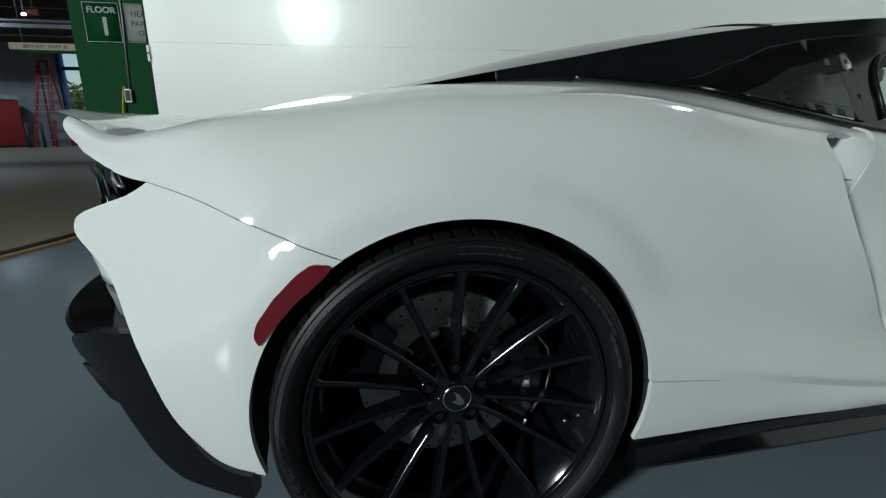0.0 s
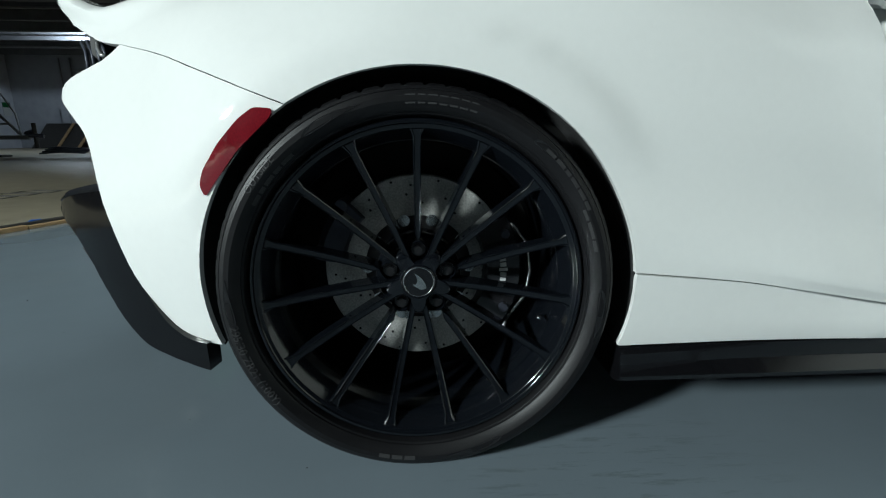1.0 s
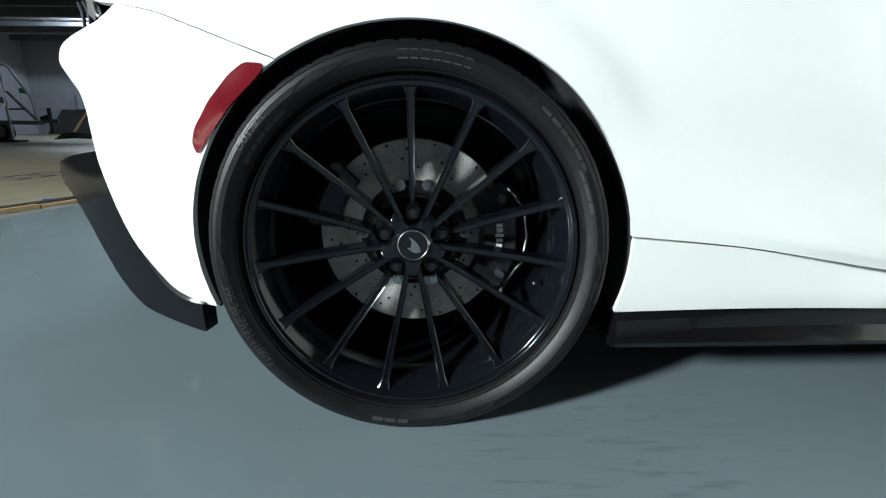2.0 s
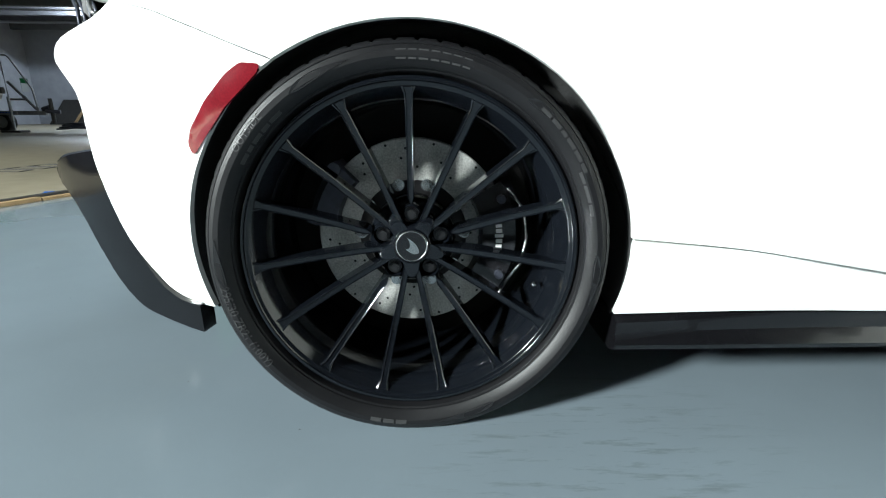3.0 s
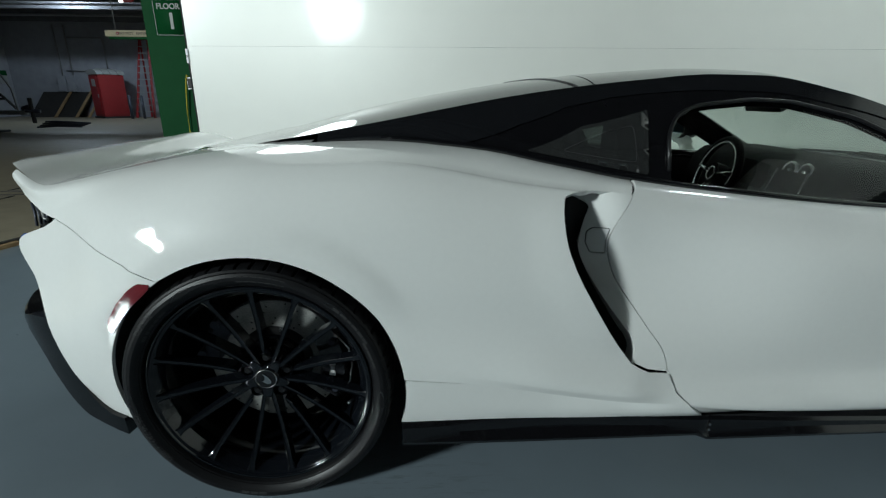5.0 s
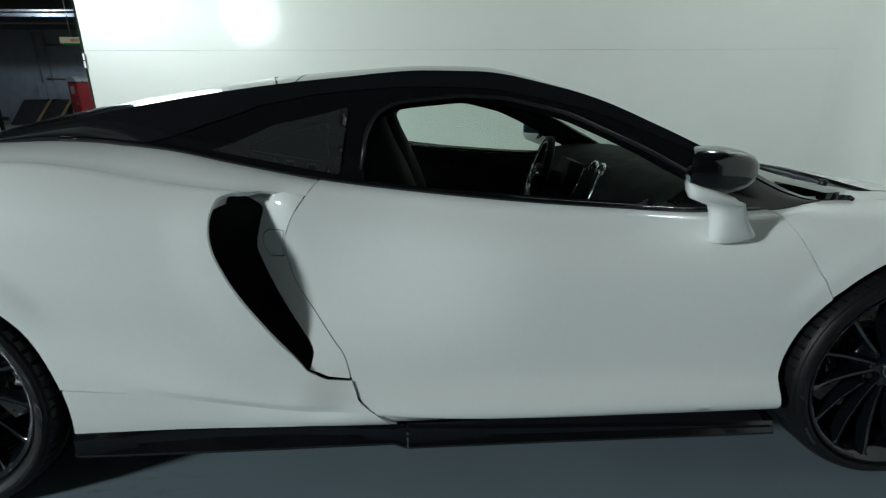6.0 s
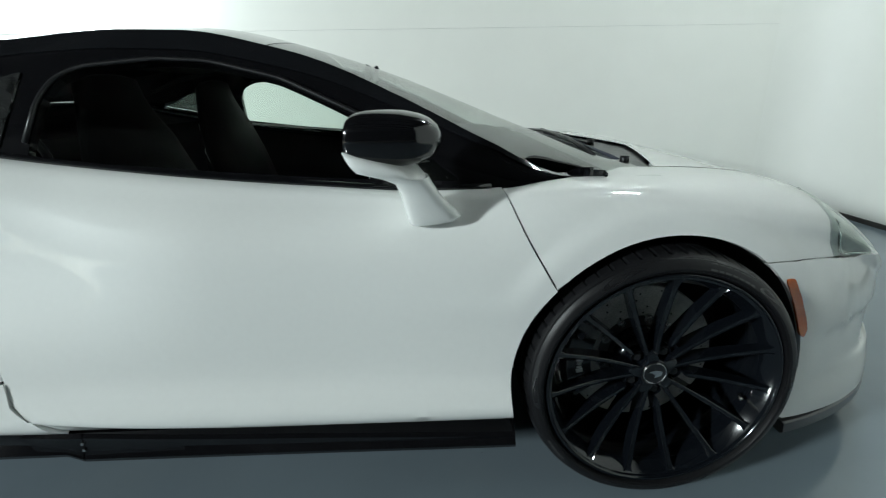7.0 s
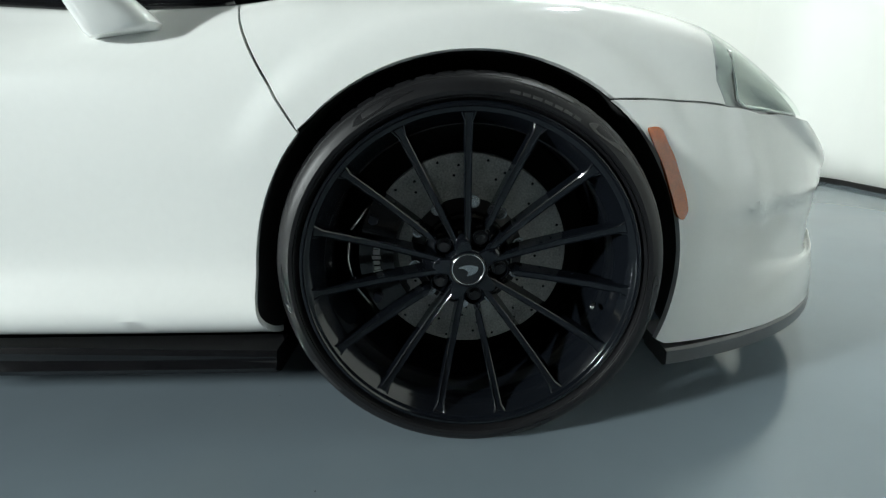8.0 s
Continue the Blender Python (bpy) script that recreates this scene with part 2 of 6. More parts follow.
def lathe(bm, profile, seg, centre, wobble=None):
    """Turns a profile of (radius, y) round the wheel's axle."""
    cx, cz = centre
    rings = []
    for k in range(seg):
        a = 2 * math.pi * k / seg
        rings.append([bm.verts.new((cx + (r - (wobble(k, j) if wobble else 0)) * math.cos(a), y, cz + (r - (wobble(k, j) if wobble else 0)) * math.sin(a))) for j, (r, y) in enumerate(profile)])
    for k in range(seg):
        a, b = rings[k], rings[(k + 1) % seg]
        for j in range(len(profile) - 1):
            bm.faces.new((a[j], a[j + 1], b[j + 1], b[j]))
    return rings


def text_bm(words, size, depth=0.001, align="CENTER", bold=0.0):
    """Lettering as a mesh in the xy plane."""
    cu = bpy.data.curves.new("lettering", "FONT")
    cu.body, cu.size, cu.extrude, cu.align_x, cu.align_y, cu.offset = words, size, depth, align, "CENTER", bold
    ob = new("lettering", cu)
    dg = bpy.context.evaluated_depsgraph_get()
    me = bpy.data.meshes.new_from_object(ob.evaluated_get(dg))
    bm = bmesh.new()
    bm.from_mesh(me)
    bpy.data.objects.remove(ob)
    bpy.data.curves.remove(cu)
    bpy.data.meshes.remove(me)
    return bm


def inside(p, poly):
    x, y = p
    hit = False
    for (x1, y1), (x2, y2) in zip(poly, poly[1:] + poly[:1]):
        if (y1 > y) != (y2 > y) and x < (x2 - x1) * (y - y1) / (y2 - y1) + x1:
            hit = not hit
    return hit


def dense(poly, step):
    out = []
    for a, b in zip(poly, poly[1:] + poly[:1]):
        n = max(1, int(math.hypot(b[0] - a[0], b[1] - a[1]) / step + 0.5))
        out += [(a[0] + (b[0] - a[0]) * k / n, a[1] + (b[1] - a[1]) * k / n) for k in range(n)]
    return out


def rounded(poly, r, n=4):
    """Corners cut to a curve of about that radius."""
    out = []
    for i, p in enumerate(poly):
        a, b = poly[i - 1], poly[(i + 1) % len(poly)]
        la, lb = math.dist(p, a), math.dist(p, b)
        ra, rb = min(r, la * 0.45), min(r, lb * 0.45)
        s = (p[0] + (a[0] - p[0]) * ra / la, p[1] + (a[1] - p[1]) * ra / la)
        e = (p[0] + (b[0] - p[0]) * rb / lb, p[1] + (b[1] - p[1]) * rb / lb)
        for k in range(n + 1):
            t = k / n
            out.append(tuple(s[c] * (1 - t) ** 2 + 2 * p[c] * t * (1 - t) + e[c] * t * t for c in (0, 1)))
    return out


def curve2(pts, n=6):
    """A smooth open curve through plane points."""
    out = []
    for i in range(len(pts) - 1):
        p0, p1, p2, p3 = pts[max(i - 1, 0)], pts[i], pts[i + 1], pts[min(i + 2, len(pts) - 1)]
        for k in range(n):
            t = k / n
            out.append(tuple(0.5 * (2 * p1[c] + (p2[c] - p0[c]) * t + (2 * p0[c] - 5 * p1[c] + 4 * p2[c] - p3[c]) * t * t + (3 * p1[c] - p0[c] - 3 * p2[c] + p3[c]) * t ** 3) for c in (0, 1)))
    return out + [pts[-1]]


def shrink(poly, gap):
    area = sum(a[0] * b[1] - b[0] * a[1] for a, b in zip(poly, poly[1:] + poly[:1]))
    sg = 1 if area > 0 else -1
    out = []
    for i, p in enumerate(poly):
        a, b = poly[i - 1], poly[(i + 1) % len(poly)]
        dx, dy = b[0] - a[0], b[1] - a[1]
        ln = math.hypot(dx, dy) or 1
        out.append((p[0] - sg * dy / ln * gap, p[1] + sg * dx / ln * gap))
    return out


def sheet(outline, to3d, step=0.025, holes=(), gap=0.0026, flange=0.008, side=1, tidy=0.012, lines=()):
    """A curved panel: a plane outline, filled with small triangles, laid onto a surface, with its edges folded inwards."""
    from mathutils.geometry import delaunay_2d_cdt
    rim = dense(shrink(outline, gap) if gap else outline, tidy)
    rims = [rim] + [dense(h, tidy) for h in holes]
    verts, edges = [], []
    for r in rims:
        n0 = len(verts)
        verts += r
        edges += [(n0 + i, n0 + (i + 1) % len(r)) for i in range(len(r))]
    edge_pts = np.array(verts)
    for ln in lines:
        last = None
        for a, b in zip(ln, ln[1:]):
            n = max(1, int(math.dist(a, b) / tidy))
            for k in range(n):
                p = (a[0] + (b[0] - a[0]) * k / n, a[1] + (b[1] - a[1]) * k / n)
                if inside(p, rim) and not any(inside(p, h) for h in rims[1:]) and np.min(np.hypot(*(edge_pts - p).T)) > 0.004:
                    verts.append(p)
                    if last is not None:
                        edges.append((last, len(verts) - 1))
                    last = len(verts) - 1
                else:
                    last = None
    bound = np.array(verts)
    x0, y0 = bound.min(0)
    x1, y1 = bound.max(0)
    for i in range(int((x1 - x0) / step) + 2):
        for j in range(int((y1 - y0) / step) + 2):
            p = (x0 + (i + 0.5 * (j % 2)) * step, y0 + j * step)
            if inside(p, rim) and not any(inside(p, h) for h in rims[1:]) and np.min(np.hypot(*(bound - p).T)) > step * 0.5:
                verts.append(p)
    vs, _, fs, *_ = delaunay_2d_cdt([Vector(v) for v in verts], edges, [], 0, 1e-5)
    bm = bmesh.new()
    made = []
    for v in vs:
        x, y, z = to3d(v[0], v[1])
        made.append(bm.verts.new((x, -y * side, z)))
    for f in fs:
        c = (sum(vs[i][0] for i in f) / len(f), sum(vs[i][1] for i in f) / len(f))
        if inside(c, rim) and not any(inside(c, h) for h in rims[1:]):
            try:
                bm.faces.new([made[i] for i in (f if side > 0 else f[::-1])])
            except ValueError:
                pass
    for v in [v for v in bm.verts if not v.link_faces]:
        bm.verts.remove(v)
    bm.normal_update()
    if flange:
        edges = [e for e in bm.edges if e.is_boundary]
        normals = {v: v.normal.copy() for e in edges for v in e.verts}
        for depth in (0.003, flange):
            ret = bmesh.ops.extrude_edge_only(bm, edges=edges)
            edges = [g for g in ret["geom"] if isinstance(g, bmesh.types.BMEdge)]
            ends = {v for e in edges for v in e.verts}
            fresh = {}
            for v in ends:
                best = min(normals, key=lambda o: (o.co - v.co).length_squared)
                fresh[v] = normals[best]
            for v in ends:
                v.co -= fresh[v] * depth
            normals = fresh
    return bm


def loft(bm, loops, cap=True):
    rings = [[bm.verts.new(p) for p in lp] for lp in loops]
    n = len(rings[0])
    for a, b in zip(rings, rings[1:]):
        for k in range(n):
            bm.faces.new((a[k], a[(k + 1) % n], b[(k + 1) % n], b[k]))
    if cap:
        bm.faces.new(rings[0][::-1])
        bm.faces.new(rings[-1])
    bmesh.ops.recalc_face_normals(bm, faces=bm.faces)
    return bm


# ---- the car's body as one smooth surface: x along the car, s round its section ----
plan = spl([(-0.93, 0.05), (-0.91, 0.25), (-0.85, 0.50), (-0.78, 0.69), (-0.65, 0.82), (-0.5, 0.898), (-0.36, 0.948), (-0.2, 0.963), (0.1, 0.968), (0.4, 0.97), (0.8, 0.967), (1.2, 0.96),
            (1.8, 0.952), (2.3, 0.948), (2.6, 0.933), (2.9, 0.905), (3.05, 0.880), (3.2, 0.83), (3.35, 0.75), (3.48, 0.64), (3.60, 0.48), (3.70, 0.28), (3.73, 0.05)])
z_top = spl([(-0.93, 0.850), (-0.85, 0.885), (-0.76, 0.908), (-0.70, 0.898), (-0.66, 0.880), (-0.60, 0.862), (-0.53, 0.874), (-0.41, 0.901), (-0.2, 0.942), (0.0, 0.966), (0.3, 0.982), (0.6, 0.960), (0.8, 0.922), (1.03, 0.880), (1.3, 0.845), (1.63, 0.811), (1.85, 0.795), (2.1, 0.781),
             (2.3, 0.786), (2.45, 0.803), (2.65, 0.807), (2.8, 0.803), (2.95, 0.790), (3.1, 0.758), (3.25, 0.692), (3.4, 0.600), (3.55, 0.515), (3.73, 0.46)])
z_shoulder = spl([(-0.93, 0.84), (-0.70, 0.835), (-0.6, 0.805), (-0.45, 0.84), (-0.3, 0.875), (0.0, 0.93), (0.3, 0.940), (0.73, 0.878), (1.0, 0.845), (1.3, 0.80), (1.8, 0.763), (2.2, 0.752), (2.45, 0.770), (2.7, 0.768), (2.95, 0.742),
                  (3.1, 0.708), (3.25, 0.640), (3.4, 0.555), (3.55, 0.48), (3.73, 0.425)])
r_top = spl([(-0.93, 0.80), (-0.7, 0.86), (-0.55, 0.84), (-0.3, 0.755), (0.0, 0.705), (0.3, 0.69), (0.6, 0.72), (1.03, 0.77), (1.85, 0.803), (2.3, 0.815), (2.5, 0.80), (2.7, 0.785), (3.0, 0.785), (3.3, 0.75), (3.73, 0.7)])
r_shoulder = spl([(-0.93, 0.86), (-0.55, 0.885), (-0.3, 0.885), (0.0, 0.885), (0.4, 0.875), (0.8, 0.885), (1.3, 0.875), (1.8, 0.875), (2.2, 0.895), (2.45, 0.925), (2.7, 0.938), (3.0, 0.945), (3.3, 0.94), (3.73, 0.93)])
tuck = [
    spl([(-0.9, 0.08), (-0.4, 0.06), (0.4, 0.05), (1.2, 0.125), (2.3, 0.125), (3.05, 0.0), (3.3, -0.01), (3.7, -0.02)]),
    spl([(-0.9, 0.04), (-0.4, 0.035), (0.4, 0.018), (0.75, 0.012), (0.95, 0.0), (1.12, -0.007), (1.25, -0.010), (2.3, -0.006), (3.05, 0.0), (3.7, 0.0)]),
    spl([(-0.9, 0.0), (-0.4, 0.010), (0.4, 0.0), (0.7, 0.003), (0.95, 0.016), (1.3, 0.026), (1.8, 0.030), (2.3, 0.020), (2.7, 0.006), (3.1, 0.0), (3.25, 0.012), (3.4, 0.024), (3.7, 0.05)]),
    spl([(-0.9, 0.0), (-0.35, 0.0), (0.4, 0.006), (0.9, 0.014), (1.3, 0.030), (1.8, 0.033), (2.3, 0.022), (2.7, 0.004), (3.1, 0.008), (3.25, 0.024), (3.4, 0.036), (3.7, 0.06)]),
    spl([(-0.9, 0.02), (-0.55, 0.03), (-0.25, 0.002), (0.4, 0.006), (0.9, 0.012), (1.3, 0.033), (1.8, 0.034), (2.3, 0.018), (2.7, 0.004), (3.05, 0.018), (3.25, 0.030), (3.4, 0.036), (3.7, 0.04)]),
    spl([(-0.9, 0.06), (-0.55, 0.07), (-0.3, 0.04), (0.0, 0.026), (0.4, 0.030), (0.9, 0.040), (1.3, 0.052), (1.8, 0.048), (2.3, 0.034), (2.7, 0.024), (3.05, 0.035), (3.3, 0.05), (3.7, 0.05)]),
]
REAR_ARCH, FRONT_ARCH = (0.000, 0.341, 0.387), (2.681, 0.322, 0.372)
LEVEL = (0.165, 0.255, 0.34, 0.52, 0.68, 0.87)


def section(x):
    """The points (half width, height) that the body's section runs through, from the sill to the middle."""
    p, zs, zt = plan(x), z_shoulder(x), z_top(x)
    k = min(1.0, p / 0.9)
    pts = [(p - t(x) * k, f if i < 2 else 0.14 + (zs - 0.14) * f) for i, (t, f) in enumerate(zip(tuck, LEVEL))]
    wt = p * r_top(x)
    return pts + [(p * r_shoulder(x), zs), (wt, zt), (wt * 0.62, zt + 0.004), (wt * 0.3, zt + 0.006), (0.0, zt + 0.007)]


cache = {}


def skin(x, s):
    """A point of the body: x, half width, height."""
    key = round(x / 0.002)
    if key not in cache:
        cache[key] = section(key * 0.002)
    pts = cache[key]
    s = min(max(s, 0.0), len(pts) - 1.0001)
    i = int(s)
    t = s - i
    p1, p2 = pts[i], pts[i + 1]
    p0 = pts[i - 1] if i else (2 * p1[0] - p2[0], 2 * p1[1] - p2[1])
    p3 = pts[i + 2] if i + 2 < len(pts) else (-p1[0], p1[1])
    w, z = (0.5 * (2 * p1[c] + (p2[c] - p0[c]) * t + (2 * p0[c] - 5 * p1[c] + 4 * p2[c] - p3[c]) * t * t + (3 * p1[c] - p0[c] - 3 * p2[c] + p3[c]) * t ** 3) for c in (0, 1))
    return x, w, z


def s_of(x, z, top=7.0):
    lo, hi = 0.0, top
    for _ in range(26):
        mid = (lo + hi) / 2
        lo, hi = (mid, hi) if skin(x, mid)[2] < z else (lo, mid)
    return (lo + hi) / 2


S_UNIT = 0.13  # plane length of one step of s


def flat(poly):
    """Side-view points (x, z) as plane points of the body surface; (x, None, s) names s itself."""
    return [(p[0], (p[2] if len(p) > 2 else s_of(p[0], p[1])) * S_UNIT) for p in poly]


def dip(x, z):
    """How far the door and the scoop sink in ahead of the side intake."""
    a = max(0.0, 1 - ((z - 0.665) / 0.30) ** 2) if z < 0.665 else max(0.0, 1 - ((z - 0.665) / 0.26) ** 2)
    b = min(1.0, max(0.0, (1.62 - x) / 0.72))
    return 0.105 * a * a * b * b * (3 - 2 * b) + 0.030 * a ** 3 * min(1.0, max(0.0, (0.995 - x) / 0.13)) ** 1.5


def flare(x, z):
    """The wheel arches stand a little proud of the sides."""
    out = 0.0
    for cx, cz, r in (REAR_ARCH, FRONT_ARCH):
        d = math.hypot(x - cx, z - cz) - r
        if d < 0.085 and z > 0.3:
            k = min(1.0, max(0.0, (0.085 - d) / 0.03))
            q = min(1.0, max(0.0, ((z - cz) / r - 0.45) / 0.45))
            out = 0.010 * k * k * (3 - 2 * k) * q * q * (3 - 2 * q)
    return out


def ease(t):
    t = min(1.0, max(0.0, t))
    return t * t * (3 - 2 * t)


seam_z = spl([(0.389, 0.381), (0.58, 0.363), (0.72, 0.3415), (0.86, 0.319), (1.02, 0.300), (1.176, 0.286), (1.30, 0.274)])
door_crease_z = spl([(1.10, 0.300), (1.176, 0.288), (1.476, 0.256), (1.9, 0.233), (2.33, 0.223), (2.45, 0.222)])


def ledge(x, z):
    """The rear quarter swells into a ledge over the side skirt, which is hollow below it."""
    k, d = ease((x - 0.42) / 0.5) * (1 - 0.75 * ease((x - 0.98) / 0.15)), z - seam_z(x)
    if d >= 0.026:
        return 0.026 * k * ease((0.145 - d) / 0.115)
    if d >= -0.001:
        return 0.026 * k * (0.45 + 0.55 * ease(d / 0.026))
    return -0.016 * k * ease((0.10 + d) / 0.10)


LIP_LINE = np.array([(1.004, 0.409), (0.953, 0.475), (0.904, 0.549), (0.845, 0.646), (0.811, 0.718), (0.795, 0.797), (0.797, 0.828), (0.806, 0.853), (0.830, 0.862), (0.880, 0.866)])


def lip(x, z):
    """The quarter panel rolls outwards round the side intake."""
    if not (0.66 < x < 1.02 and 0.40 < z < 0.90):
        return 0.0
    a, b = LIP_LINE[:-1], LIP_LINE[1:]
    p, d = np.array((x, z)), b - a
    t = np.clip(((p - a) * d).sum(1) / (d * d).sum(1), 0, 1)
    near = float(np.min(np.hypot(*(a + d * t[:, None] - p).T)))
    return 0.007 * ease((0.12 - near) / 0.12) * ease((z - 0.42) / 0.12) * ease((0.86 - z) / 0.06)


def crest(x, s):
    """A fine step along the shoulder, below the side windows."""
    return 0.007 * ease((x + 0.05) / 0.35) * ease((s - 6.0) / 0.10) * ease((8.0 - s) / 1.2)


def on_skin(u, v):
    x, w, z = skin(u, v / S_UNIT)
    if 0.83 < x < 1.1 and z > 0.80:
        w -= dip(x, z) * ease((x - 0.84) / 0.12) * ease((z - 0.80) / 0.05)
    return x, w + flare(x, z) + (ledge(x, z) + lip(x, z) if x < 1.25 else 0.0) - (crest(x, v / S_UNIT) if x < 1.1 else 0.0), z - 0.5 * crest(x, v / S_UNIT) * (x < 1.1)


def on_door(u, v):
    x, w, z = skin(u, v / S_UNIT)
    drop = door_crease_z(x) - z
    return x, w - dip(x, z) + flare(x, z) - 0.014 * ease(drop / 0.022), z


def on_scoop(u, v):
    """The scoop falls away below its roof, towards the intake."""
    x, w, z = on_door(u, v)
    return x, w - 0.050 * ease((0.985 - x) / 0.14) * ease((z - 0.70) / 0.12), z


def on_nose(u, v):
    """The front bumper: a fold below the lamp, and a shallow hollow over the lower lip."""
    x, w, z = skin(u, v / S_UNIT)
    w += flare(x, z) + 0.006 * max(0.0, 1 - abs(x - 3.165 - 0.42 * (0.598 - z)) / 0.045) * ease((z - 0.36) / 0.05)
    k = ease((0.425 - z) / 0.045) * ease((z - 0.185) / 0.085)
    return x, w - 0.010 * k * ease((x - 3.06) / 0.14), z


def sunk(f, d):
    def g(u, v):
        x, w, z = f(u, v)
        return x, w - d, z - d * 0.25
    return g


def arch_radius(cx, r, a):
    """The front arch opens a little wider towards the bumper."""
    return r + (0.005 * max(0.0, math.cos(a)) ** 2 if cx > 1 else 0.0)


def arch(cx, cz, r, a0, a1, n=40):
    out = []
    for k in range(n + 1):
        a = radians(a0 + (a1 - a0) * k / n)
        q = arch_radius(cx, r, a)
        out.append((cx + q * math.cos(a), cz + q * math.sin(a)))
    return out




def angle_on(a, x, z):
    return math.degrees(math.atan2(z - a[1], x - a[0]))


# side-view outlines
LOWER_SEAM = [(x, seam_z(x)) for x in np.linspace(0.389, 1.176, 26)]
REAR_SEAM = curve2([(-0.545, 0.783), (-0.445, 0.757), (-0.366, 0.728), (-0.286, 0.697), (-0.209, 0.668)])
DOOR_REAR = curve2([(1.033, 0.8795), (1.006, 0.845), (0.977, 0.803), (0.956, 0.760), (0.947, 0.726), (0.950, 0.686), (0.971, 0.621), (1.014, 0.556), (1.066, 0.481), (1.099, 0.434), (1.117, 0.370), (1.132, 0.328), (1.166, 0.292), (1.240, 0.230)])
DOOR_FRONT = curve2([(2.405, 0.577), (2.340, 0.690), (2.296, 0.785)])
INTAKE_LIP = curve2([(1.004, 0.409), (0.953, 0.475), (0.904, 0.549), (0.845, 0.646), (0.811, 0.718), (0.799, 0.760), (0.795, 0.797), (0.797, 0.828), (0.806, 0.853), (0.830, 0.862)])
SCOOP_INNER = curve2([(1.008, 0.404), (1.018, 0.443), (1.010, 0.470), (0.996, 0.490), (0.951, 0.550), (0.901, 0.626), (0.872, 0.690), (0.869, 0.725), (0.880, 0.775), (0.890, 0.808), (0.886, 0.822), (0.862, 0.836), (0.836, 0.847), (0.812, 0.853)])
BELT = [(x, None, 7.0) for x in np.arange(1.036, 2.297, 0.06)]

car = thing("sports_car", "white pearl sports car with black roof and black wheels", "car", 1.35, 0.0, 0.0)
CAR_M = pose(-1.35, 0, 0)


def cpart(name, bm, mat, label="", parent=None, smooth=True, flat_angle=None):
    """A part of the car, drawn in the car's own plan with the rear axle at x = 0."""
    bmesh.ops.transform(bm, matrix=CAR_M, verts=bm.verts)
    return part(name, bm, mat, parent or car, label, smooth, flat_angle)


def grid_mesh(rows):
    bm = bmesh.new()
    vs = [[bm.verts.new(p) for p in row] for row in rows]
    for a, b in zip(vs, vs[1:]):
        for k in range(len(a) - 1):
            bm.faces.new((a[k], a[k + 1], b[k + 1], b[k]))
    return bm


